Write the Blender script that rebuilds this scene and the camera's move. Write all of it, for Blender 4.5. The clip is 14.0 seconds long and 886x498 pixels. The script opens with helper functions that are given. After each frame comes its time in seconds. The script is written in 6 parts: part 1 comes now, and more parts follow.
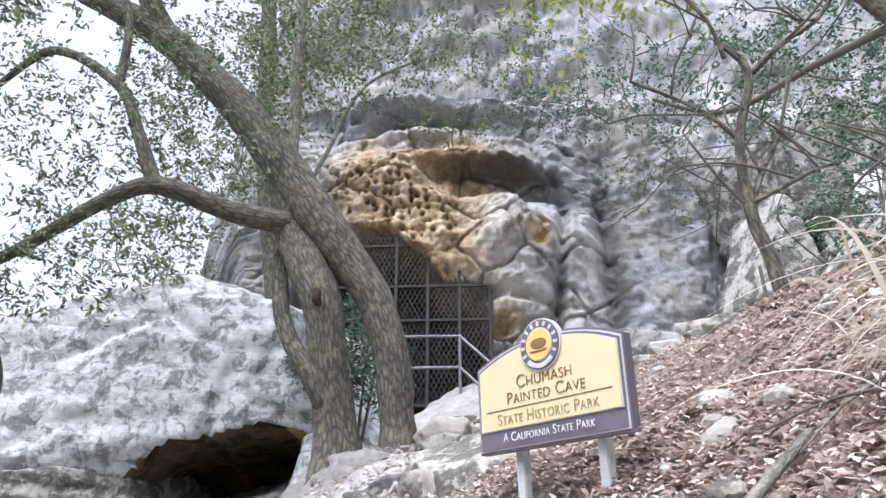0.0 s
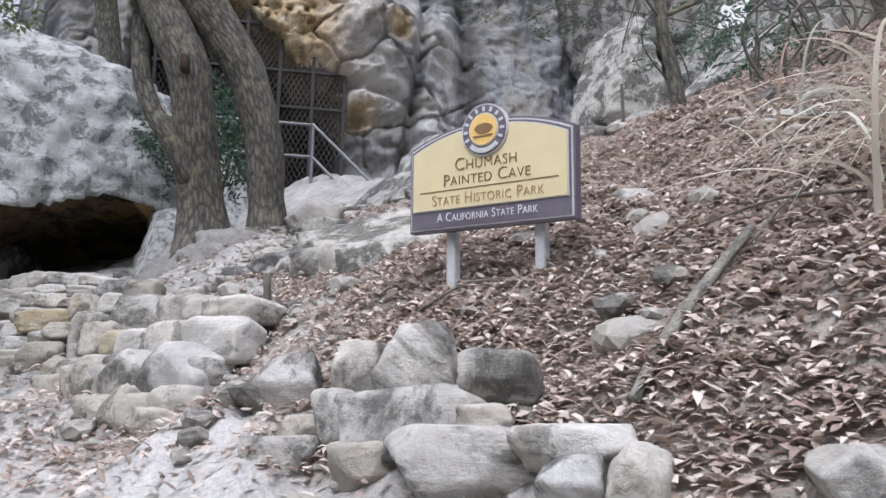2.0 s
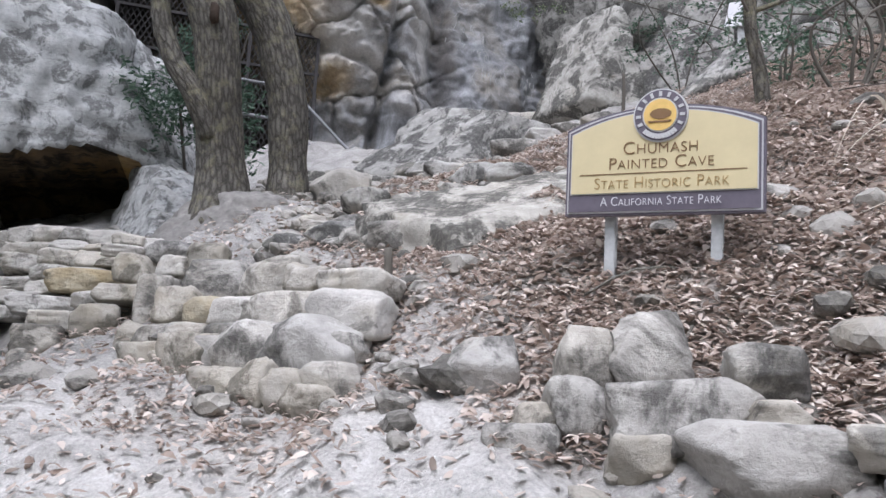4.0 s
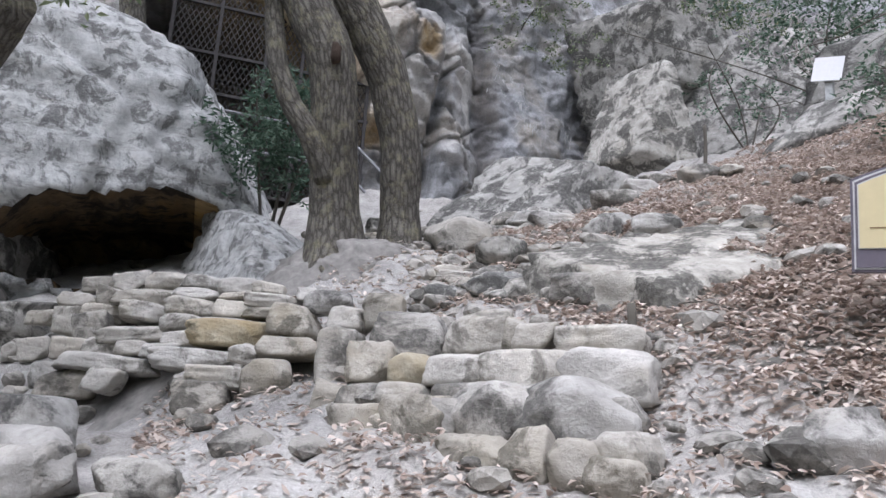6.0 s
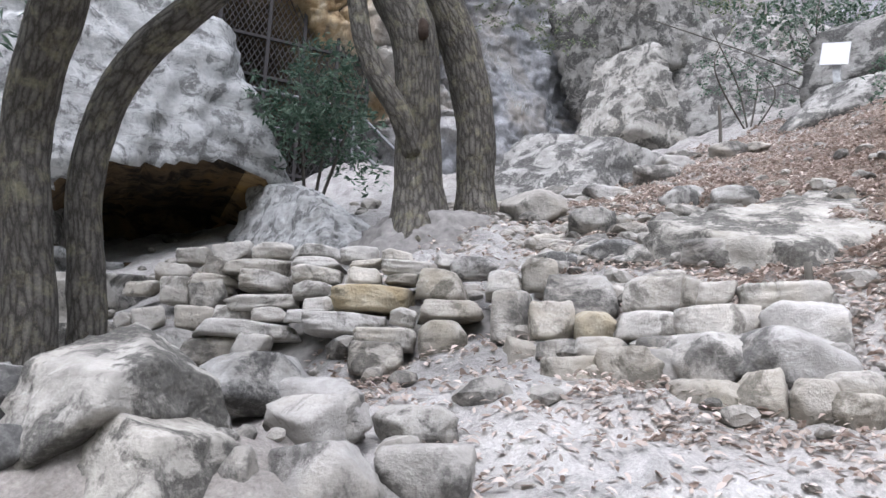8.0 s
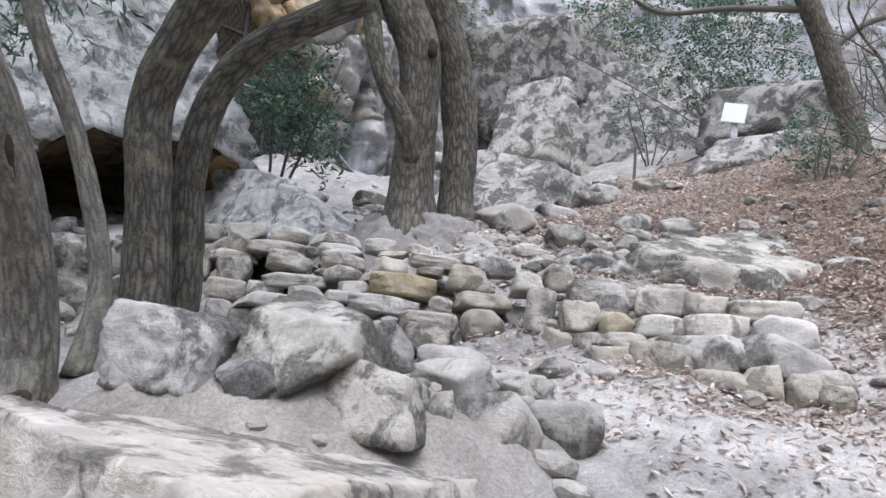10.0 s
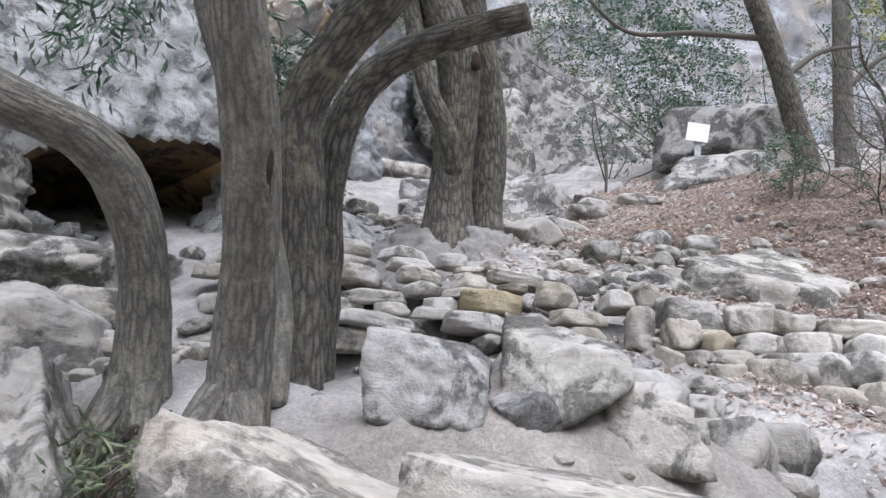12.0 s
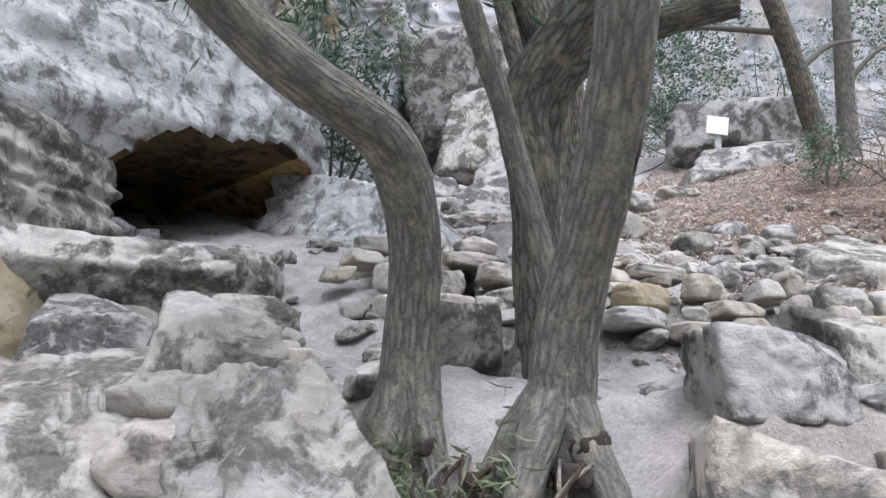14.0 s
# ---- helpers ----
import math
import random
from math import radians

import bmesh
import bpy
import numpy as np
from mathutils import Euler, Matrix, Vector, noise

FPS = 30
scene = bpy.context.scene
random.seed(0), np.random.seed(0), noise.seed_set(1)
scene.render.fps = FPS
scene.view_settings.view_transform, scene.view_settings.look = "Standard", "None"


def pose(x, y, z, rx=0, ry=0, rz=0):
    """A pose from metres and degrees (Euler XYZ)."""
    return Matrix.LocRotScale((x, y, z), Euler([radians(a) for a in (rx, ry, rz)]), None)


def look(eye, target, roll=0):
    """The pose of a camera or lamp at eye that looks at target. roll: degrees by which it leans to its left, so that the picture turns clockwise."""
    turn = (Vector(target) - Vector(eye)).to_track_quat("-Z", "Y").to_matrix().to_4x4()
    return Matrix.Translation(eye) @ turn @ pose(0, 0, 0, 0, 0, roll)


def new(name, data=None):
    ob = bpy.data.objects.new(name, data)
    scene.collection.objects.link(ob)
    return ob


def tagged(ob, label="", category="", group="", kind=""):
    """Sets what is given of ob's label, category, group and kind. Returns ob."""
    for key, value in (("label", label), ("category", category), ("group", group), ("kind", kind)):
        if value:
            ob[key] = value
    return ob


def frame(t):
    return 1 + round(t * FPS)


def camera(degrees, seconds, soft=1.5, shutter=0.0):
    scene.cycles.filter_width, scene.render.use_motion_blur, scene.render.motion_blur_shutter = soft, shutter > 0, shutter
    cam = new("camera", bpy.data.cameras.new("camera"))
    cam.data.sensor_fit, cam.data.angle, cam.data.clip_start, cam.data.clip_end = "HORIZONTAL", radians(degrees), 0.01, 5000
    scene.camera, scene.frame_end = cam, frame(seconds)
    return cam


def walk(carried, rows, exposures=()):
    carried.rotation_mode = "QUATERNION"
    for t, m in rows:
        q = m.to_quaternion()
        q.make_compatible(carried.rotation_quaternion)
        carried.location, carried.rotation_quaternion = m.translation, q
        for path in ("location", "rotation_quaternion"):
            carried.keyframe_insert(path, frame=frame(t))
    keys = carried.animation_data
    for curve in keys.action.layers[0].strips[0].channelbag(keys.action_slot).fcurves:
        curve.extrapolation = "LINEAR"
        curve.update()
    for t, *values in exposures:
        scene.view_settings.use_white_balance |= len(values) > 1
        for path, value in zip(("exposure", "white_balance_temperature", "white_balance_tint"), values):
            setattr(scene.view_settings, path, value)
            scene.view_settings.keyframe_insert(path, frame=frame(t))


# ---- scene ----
cam = camera(58.4, 14.0)
PATH = [
    (0, (0.183, 0.382, 1.395), (0.086, 2.195, 2.233), -0.1),
    (0.5, (0.123, 0.386, 1.384), (0.135, 2.264, 2.071), 0.1),
    (1, (-0.025, 0.363, 1.362), (0.178, 2.288, 1.866), -0.8),
    (1.5, (-0.141, 0.382, 1.359), (0.07, 2.315, 1.827), 0.9),
    (2, (-0.279, 0.478, 1.327), (0.077, 2.412, 1.692), 1.0),
    (2.2, (-0.355, 0.52, 1.328), (0.019, 2.458, 1.652), 1.5),
    (4.3, (-1.347, 0.97, 1.332), (-0.738, 2.849, 1.642), 3.2),
    (4.4, (-1.386, 1.02, 1.339), (-0.784, 2.902, 1.65), 3.2),
    (4.5, (-1.44, 1.029, 1.338), (-0.851, 2.912, 1.663), 3.4),
    (5, (-1.666, 1.197, 1.322), (-1.114, 3.073, 1.74), 1.6),
    (5.5, (-1.907, 1.32, 1.321), (-1.321, 3.179, 1.772), 3.0),
    (6, (-2.162, 1.456, 1.324), (-1.522, 3.299, 1.764), 3.8),
    (6.5, (-2.397, 1.618, 1.292), (-1.74, 3.463, 1.699), 3.9),
    (7, (-2.643, 1.762, 1.287), (-1.856, 3.554, 1.697), 2.1),
    (7.5, (-2.911, 1.855, 1.283), (-2.188, 3.678, 1.674), 3.6),
    (8, (-3.328, 1.709, 1.149), (-2.505, 3.487, 1.548), 2.4),
    (8.1, (-3.42, 1.64, 1.149), (-2.559, 3.399, 1.554), 3.0),
    (8.2, (-3.508, 1.592, 1.108), (-2.627, 3.331, 1.555), 2.9),
    (10.3, (-4.801, 1.753, 0.908), (-3.585, 3.282, 1.332), 4.0),
    (10.4, (-4.867, 1.762, 0.91), (-3.63, 3.274, 1.335), 3.1),
    (10.5, (-4.912, 1.834, 0.913), (-3.651, 3.329, 1.333), 3.7),
    (11, (-5.117, 2.144, 0.896), (-3.88, 3.639, 1.38), 3.6),
    (11.5, (-5.341, 2.401, 0.901), (-4.074, 3.871, 1.383), 4.8),
    (12, (-5.608, 2.687, 0.887), (-4.213, 4.042, 1.354), 4.2),
    (12.5, (-5.843, 2.949, 0.868), (-4.49, 4.334, 1.37), 2.4),
    (13, (-6.027, 3.239, 0.877), (-4.659, 4.62, 1.349), 3.2),
    (13.5, (-6.243, 3.495, 0.862), (-4.716, 4.71, 1.301), 2.4),
    (14, (-6.394, 3.829, 0.842), (-4.879, 5.045, 1.318), 1.2),
]
EXPO, KELVIN = 0.34, 5800
walk(cam, [(t, look(eye, target, roll)) for t, eye, target, roll in PATH],
     [(0.0, EXPO + 0.52, KELVIN, 15), (0.8, EXPO + 0.2, KELVIN, 15), (1.5, EXPO - 0.05, KELVIN, 15), (5.5, EXPO - 0.14, KELVIN, 15), (8.0, EXPO + 0.1, KELVIN, 15), (10.5, EXPO + 0.02, KELVIN, 15), (12.5, EXPO + 0.14, KELVIN, 15), (14.0, EXPO + 0.22, KELVIN, 15)])

# ---- light: bright overcast sky over a shaded canyon side ----
world = bpy.data.worlds.new("sky")
scene.world = world
world.use_nodes = True
wn = world.node_tree.nodes
sky = wn.new("ShaderNodeTexSky")
sky.sky_type, sky.sun_disc = "NISHITA", False
sky.sun_elevation, sky.sun_rotation = radians(62), radians(217)
sky.air_density, sky.dust_density, sky.ozone_density = 1.0, 6.0, 1.0
wn["Background"].inputs[1].default_value = 0.19
haze = wn.new("ShaderNodeHueSaturation")
haze.inputs["Saturation"].default_value, haze.inputs["Value"].default_value = 0.2, 1.15
world.node_tree.links.new(sky.outputs[0], haze.inputs["Color"])
world.node_tree.links.new(haze.outputs[0], wn["Background"].inputs[0])
sun_data = bpy.data.lights.new("sun", "SUN")
sun_data.energy, sun_data.angle, sun_data.color = 1.1, radians(40), (1.0, 0.97, 0.93)
sun = new("sun", sun_data)
sun.matrix_world = look((-6, 0, 22), (0, 8, 2))


# ---- noise on arrays ----
def lattice(ix, iy, iz, seed):
    h = (ix * 374761393 + iy * 668265263 + iz * 2147483647 + seed * 974634541) & 0xFFFFFFFF
    h = ((h ^ (h >> 13)) * 1274126177) & 0xFFFFFFFF
    return ((h ^ (h >> 16)) & 0xFFFF) / 32767.5 - 1.0


def vnoise(p, seed=0):
    p = np.asarray(p, float)
    i = np.floor(p).astype(np.int64)
    f = p - i
    f = f * f * f * (f * (f * 6 - 15) + 10)
    out = 0
    for dx in (0, 1):
        for dy in (0, 1):
            for dz in (0, 1):
                w = (f[:, 0] if dx else 1 - f[:, 0]) * (f[:, 1] if dy else 1 - f[:, 1]) * (f[:, 2] if dz else 1 - f[:, 2])
                out = out + w * lattice(i[:, 0] + dx, i[:, 1] + dy, i[:, 2] + dz, seed)
    return out


def fbm(p, scale, octaves=4, seed=0, gain=0.5):
    p = np.asarray(p, float) * scale
    out, a = 0, 1.0
    for k in range(octaves):
        out = out + a * vnoise(p + 17.3 * k, seed + k)
        p, a = p * 2.03, a * gain
    return out


def cells(p, seed=0):
    """Distance to the nearest and second nearest scattered point."""
    p = np.asarray(p, float)
    i = np.floor(p).astype(np.int64)
    best, second = np.full(len(p), 9.0), np.full(len(p), 9.0)
    for dx in (-1, 0, 1):
        for dy in (-1, 0, 1):
            for dz in (-1, 0, 1):
                c = i + (dx, dy, dz)
                q = c + np.stack([lattice(c[:, 0], c[:, 1], c[:, 2], seed + k) * 0.42 + 0.5 for k in (0, 7, 13)], 1)
                d = np.linalg.norm(p - q, axis=1)
                second = np.minimum(second, np.maximum(best, d))
                best = np.minimum(best, d)
    return best, second


def smooth(a, b, v):
    t = np.clip((v - a) / (b - a), 0, 1)
    return t * t * (3 - 2 * t)


# ---- materials ----
def material(name, rough=0.9):
    m = bpy.data.materials.new(name)
    m.use_nodes = True
    n, l = m.node_tree.nodes, m.node_tree.links
    b = n["Principled BSDF"]
    b.inputs["Roughness"].default_value = rough
    b.inputs["Specular IOR Level"].default_value = 0.25
    return m, n, l, b


def node(n, kind, **values):
    k = n.new(kind)
    for key, v in values.items():
        if key in k.inputs:
            k.inputs[key].default_value = v
    return k


def ramp(n, l, source, stops):
    r = n.new("ShaderNodeValToRGB")
    e = r.color_ramp.elements
    while len(e) < len(stops):
        e.new(0.5)
    for el, (pos, col) in zip(e, stops):
        el.position, el.color = pos, (*col, 1) if len(col) == 3 else col
    l.new(source, r.inputs[0])
    return r.outputs[0]


def blend(n, l, fac, a, b, mode="MIX"):
    m = n.new("ShaderNodeMix")
    m.data_type, m.blend_type = "RGBA", mode
    for sock, v in ((m.inputs[0], fac), (m.inputs[6], a), (m.inputs[7], b)):
        if isinstance(v, (int, float)):
            sock.default_value = v
        elif isinstance(v, tuple):
            sock.default_value = (*v, 1)
        else:
            l.new(v, sock)
    return m.outputs[2]


def noise_node(n, l, vec, scale, detail=6, rough=0.6, distortion=0.0):
    k = node(n, "ShaderNodeTexNoise", Scale=scale, Detail=detail, Roughness=rough, Distortion=distortion)
    l.new(vec, k.inputs["Vector"])
    return k.outputs["Fac"]


def bump(n, l, b, height, strength, distance):
    k = node(n, "ShaderNodeBump", Strength=strength, Distance=distance)
    l.new(height, k.inputs["Height"])
    l.new(k.outputs[0], b.inputs["Normal"])


def world_vec(n):
    return n.new("ShaderNodeNewGeometry").outputs["Position"]


def rock_material(name, light, mid, dark, warm, warmth=0.35, patches=0.5, lichen=0.5, spots=1.0, bedding=0.5):
    """Weathered sandstone: pale grey, warm tan where fresh, dark and pale lichen patches; dust on upward faces is left to the light."""
    m, n, l, b = material(name, 0.93)
    v = world_vec(n)
    info = n.new("ShaderNodeObjectInfo")
    off = n.new("ShaderNodeVectorMath")
    off.operation = "ADD"
    sc = n.new("ShaderNodeVectorMath")
    sc.operation = "SCALE"
    sc.inputs[3].default_value = 7.0
    l.new(info.outputs["Random"], sc.inputs[0])
    l.new(v, off.inputs[0]), l.new(sc.outputs[0], off.inputs[1])
    v = off.outputs[0]
    big = noise_node(n, l, v, 1.3 * spots, 5, 0.6, 0.4)
    med = noise_node(n, l, v, 6.0 * spots, 7, 0.68, 0.3)
    fine = noise_node(n, l, v, 55.0, 5, 0.7)
    col = ramp(n, l, med, [(0.3, mid), (0.62, light)])
    warm_f = ramp(n, l, big, [(0.56 - 0.2 * warmth, (0, 0, 0)), (0.75 - 0.2 * warmth, (1, 1, 1))])
    wm = n.new("ShaderNodeMath")
    wm.operation = "MULTIPLY"
    wm.inputs[1].default_value = min(1.0, warmth * 1.6)
    l.new(warm_f, wm.inputs[0])
    col = blend(n, l, wm.outputs[0], col, warm)
    lich = noise_node(n, l, v, 2.6 * spots, 9, 0.7, 0.5)
    dark_f = ramp(n, l, lich, [(0.565 - 0.14 * patches, (0, 0, 0)), (0.64 - 0.14 * patches, (1, 1, 1))])
    speck = noise_node(n, l, v, 24.0 * spots, 6, 0.75)
    speck_f = ramp(n, l, speck, [(0.34, (0.62, 0.62, 0.62)), (0.55, (1, 1, 1))])
    dm = n.new("ShaderNodeMath")
    dm.operation = "MULTIPLY"
    l.new(dark_f, dm.inputs[0]), l.new(speck_f, dm.inputs[1])
    col = blend(n, l, dm.outputs[0], col, dark)
    pale = noise_node(n, l, v, 7.0 * spots, 5, 0.62, 0.5)
    pale_f = ramp(n, l, pale, [(0.66 - 0.12 * lichen, (0, 0, 0)), (0.72 - 0.1 * lichen, (0.6, 0.6, 0.6))])
    col = blend(n, l, pale_f, col, tuple(min(0.62, c * 1.15) for c in light))
    col = blend(n, l, 0.1, col, ramp(n, l, fine, [(0.3, (0.25, 0.25, 0.25)), (0.7, (0.8, 0.8, 0.8))]), "OVERLAY")
    tone = ramp(n, l, info.outputs["Random"], [(0, (0.86, 0.84, 0.8)), (0.5, (1, 1, 1)), (1, (1.12, 1.08, 1.0))])
    col = blend(n, l, 1.0, col, tone, "MULTIPLY")
    bed_map = node(n, "ShaderNodeMapping", Scale=(1.2, 1.2, 9.0), Rotation=(0.12, 0.08, 0))
    l.new(v, bed_map.inputs[0])
    bed = noise_node(n, l, bed_map.outputs[0], 1.6, 6, 0.65, 0.3)
    bed_f = ramp(n, l, bed, [(0.33, (0.62, 0.6, 0.58)), (0.45, (1, 1, 1))])
    col = blend(n, l, bedding, col, bed_f, "MULTIPLY")
    l.new(col, b.inputs["Base Color"])
    h = n.new("ShaderNodeMath")
    h.operation = "MULTIPLY_ADD"
    h.inputs[1].default_value = 0.3
    l.new(fine, h.inputs[0]), l.new(med, h.inputs[2])
    h2 = n.new("ShaderNodeMath")
    h2.operation = "MULTIPLY_ADD"
    h2.inputs[1].default_value = 0.7 * bedding
    l.new(bed, h2.inputs[0]), l.new(h.outputs[0], h2.inputs[2])
    bump(n, l, b, h2.outputs[0], 0.55, 0.04)
    return m


ROCK_PALE = rock_material("pale_sandstone", (0.43, 0.416, 0.392), (0.265, 0.254, 0.238), (0.11, 0.106, 0.099), (0.31, 0.27, 0.2), 0.28, 0.55, 0.4)
ROCK_WALL = rock_material("walling_stone", (0.502, 0.483, 0.452), (0.357, 0.342, 0.315), (0.182, 0.173, 0.156), (0.357, 0.312, 0.22), 0.25, 0.25, 0.4, 1.6, 0.35)
ROCK_TAN = rock_material("tan_sandstone", (0.42, 0.398, 0.36), (0.295, 0.276, 0.243), (0.15, 0.14, 0.118), (0.31, 0.27, 0.19), 0.35, 0.45, 0.3, 1.6, 0.35)
ROCK_YELLOW = rock_material("yellow_sandstone", (0.441, 0.403, 0.319), (0.342, 0.296, 0.213), (0.152, 0.137, 0.0988), (0.342, 0.27, 0.152), 0.5, 0.3, 0.2, 1.6, 0.35)
ROCK_DARK = rock_material("lichened_sandstone", (0.4, 0.392, 0.375), (0.225, 0.22, 0.208), (0.085, 0.084, 0.08), (0.33, 0.285, 0.19), 0.15, 0.75, 0.5, 1.3)
ROCK_BOULDER = rock_material("boulder_sandstone", (0.627, 0.646, 0.665), (0.389, 0.404, 0.418), (0.19, 0.193, 0.198), (0.399, 0.361, 0.304), 0.12, 0.55, 0.6, 2.0, 0.8)
# brown stone taken near black: the hollow's shade is mixed into its colour
ROCK_BROWN_SHADE = rock_material("shade_darkened_brown_sandstone", (0.12, 0.085, 0.05), (0.06, 0.043, 0.028), (0.02, 0.017, 0.014), (0.2, 0.12, 0.04), 0.3, 0.6, -1.0)
ROCK_OCHRE = rock_material("ochre_hollow_sandstone", (0.36, 0.26, 0.15), (0.2, 0.14, 0.08), (0.06, 0.047, 0.034), (0.4, 0.25, 0.08), 0.4, 0.45, -1.0)


def cliff_material():
    """Grey weathered face, ochre fresh stone in the hollow band, near-black shade painted into recesses, dark water
    streaks: all by place on the cliff.
    """
    m, n, l, b = material("cliff_sandstone", 0.94)
    v = world_vec(n)
    vc = n.new("ShaderNodeVertexColor")
    vc.layer_name = "zones"
    sep = n.new("ShaderNodeSeparateColor")
    l.new(vc.outputs[0], sep.inputs[0])
    med = noise_node(n, l, v, 3.2, 8, 0.68, 0.5)
    fine = noise_node(n, l, v, 26, 6, 0.7)
    big = noise_node(n, l, v, 0.9, 5, 0.6, 0.6)
    grey = ramp(n, l, med, [(0.28, (0.16, 0.162, 0.168)), (0.5, (0.27, 0.273, 0.283)), (0.7, (0.42, 0.427, 0.445))])
    grey = blend(n, l, ramp(n, l, big, [(0.45, (0, 0, 0)), (0.65, (0.5, 0.5, 0.5))]), grey, (0.36, 0.31, 0.24))
    ochre = ramp(n, l, med, [(0.3, (0.2, 0.125, 0.06)), (0.5, (0.44, 0.33, 0.19)), (0.68, (0.62, 0.55, 0.42))])
    col = blend(n, l, sep.outputs[0], grey, ochre)
    col = blend(n, l, sep.outputs[2], col, (0.62, 0.6, 0.57))
    # near-black stands for shade in the cave mouth and other recesses
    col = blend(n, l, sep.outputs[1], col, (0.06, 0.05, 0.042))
    map_ = node(n, "ShaderNodeMapping", Scale=(2.2, 2.2, 0.25))
    l.new(v, map_.inputs[0])
    streak = noise_node(n, l, map_.outputs[0], 2.0, 6, 0.65)
    col = blend(n, l, ramp(n, l, streak, [(0.54, (0, 0, 0)), (0.68, (0.55, 0.55, 0.55))]), col, (0.12, 0.12, 0.12))
    col = blend(n, l, 0.3, col, ramp(n, l, fine, [(0.3, (0.2, 0.2, 0.2)), (0.7, (0.85, 0.85, 0.85))]), "OVERLAY")
    l.new(col, b.inputs["Base Color"])
    h = n.new("ShaderNodeMath")
    h.operation = "ADD"
    l.new(med, h.inputs[0]), l.new(fine, h.inputs[1])
    bump(n, l, b, h.outputs[0], 0.7, 0.06)
    return m


CLIFF = cliff_material()


def ground_material():
    m, n, l, b = material("dusty_ground", 0.97)
    v = world_vec(n)
    vc = n.new("ShaderNodeVertexColor")
    vc.layer_name = "zones"
    sep = n.new("ShaderNodeSeparateColor")
    l.new(vc.outputs[0], sep.inputs[0])
    med = noise_node(n, l, v, 4.0, 8, 0.7, 0.3)
    fine = noise_node(n, l, v, 60, 5, 0.75)
    sand = ramp(n, l, med, [(0.3, (0.34, 0.326, 0.307)), (0.7, (0.62, 0.6, 0.572))])
    soil = ramp(n, l, med, [(0.3, (0.2, 0.18, 0.16)), (0.7, (0.42, 0.38, 0.342))])
    grey = ramp(n, l, med, [(0.3, (0.22, 0.212, 0.2)), (0.7, (0.46, 0.445, 0.425))])
    col = blend(n, l, sep.outputs[0], grey, sand)
    col = blend(n, l, sep.outputs[1], col, soil)
    # dark green for the unseen light-blocking hillside behind the camera
    col = blend(n, l, sep.outputs[2], col, ramp(n, l, med, [(0.3, (0.04, 0.05, 0.03)), (0.7, (0.1, 0.11, 0.06))]))
    col = blend(n, l, 0.45, col, ramp(n, l, fine, [(0.3, (0.2, 0.2, 0.2)), (0.7, (0.85, 0.85, 0.85))]), "OVERLAY")
    l.new(col, b.inputs["Base Color"])
    h = n.new("ShaderNodeMath")
    h.operation = "ADD"
    l.new(med, h.inputs[0]), l.new(fine, h.inputs[1])
    bump(n, l, b, h.outputs[0], 0.8, 0.025)
    return m


GROUND = ground_material()


def bark_material(name, ridge, furrow, moss):
    m, n, l, b = material(name, 0.92)
    vc = n.new("ShaderNodeUVMap")
    map_ = node(n, "ShaderNodeMapping", Scale=(1, 1, 1))
    l.new(vc.outputs[0], map_.inputs[0])
    vor = node(n, "ShaderNodeTexVoronoi", Scale=1.0, Randomness=0.9)
    vor.feature = "DISTANCE_TO_EDGE"
    warp = node(n, "ShaderNodeTexNoise", Scale=2.5, Detail=4)
    l.new(map_.outputs[0], warp.inputs["Vector"])
    mixv = n.new("ShaderNodeMix")
    mixv.data_type = "RGBA"
    mixv.inputs[0].default_value = 0.55
    l.new(map_.outputs[0], mixv.inputs[6]), l.new(warp.outputs["Color"], mixv.inputs[7])
    l.new(mixv.outputs[2], vor.inputs["Vector"])
    v = world_vec(n)
    patch = noise_node(n, l, v, 9, 9, 0.72)
    fine = noise_node(n, l, v, 70, 4, 0.7)
    col = ramp(n, l, vor.outputs["Distance"], [(0.0, furrow), (0.2, tuple(0.45 * a + 0.55 * c for a, c in zip(furrow, ridge))), (0.5, ridge)])
    col = blend(n, l, ramp(n, l, patch, [(0.5, (0, 0, 0)), (0.66, (0.6, 0.6, 0.6))]), col, moss)
    col = blend(n, l, 0.4, col, ramp(n, l, fine, [(0.3, (0.2, 0.2, 0.2)), (0.7, (0.85, 0.85, 0.85))]), "OVERLAY")
    l.new(col, b.inputs["Base Color"])
    h = n.new("ShaderNodeMath")
    h.operation = "MULTIPLY_ADD"
    h.inputs[1].default_value = 0.25
    hm = n.new("ShaderNodeMath")
    hm.operation = "MINIMUM"
    hm.inputs[1].default_value = 0.3
    l.new(vor.outputs["Distance"], hm.inputs[0])
    l.new(fine, h.inputs[0]), l.new(hm.outputs[0], h.inputs[2])
    bump(n, l, b, h.outputs[0], 0.9, 0.03)
    return m


BARK = bark_material("oak_bark", (0.18, 0.168, 0.146), (0.055, 0.05, 0.043), (0.26, 0.24, 0.155))
BARK_PALE = bark_material("grey_bark", (0.25, 0.236, 0.205), (0.12, 0.112, 0.098), (0.34, 0.325, 0.25))
BARK_TWIG, _n, _l, _b = material("twig_bark", 0.9)
_b.inputs["Base Color"].default_value = (0.11, 0.1, 0.085, 1)


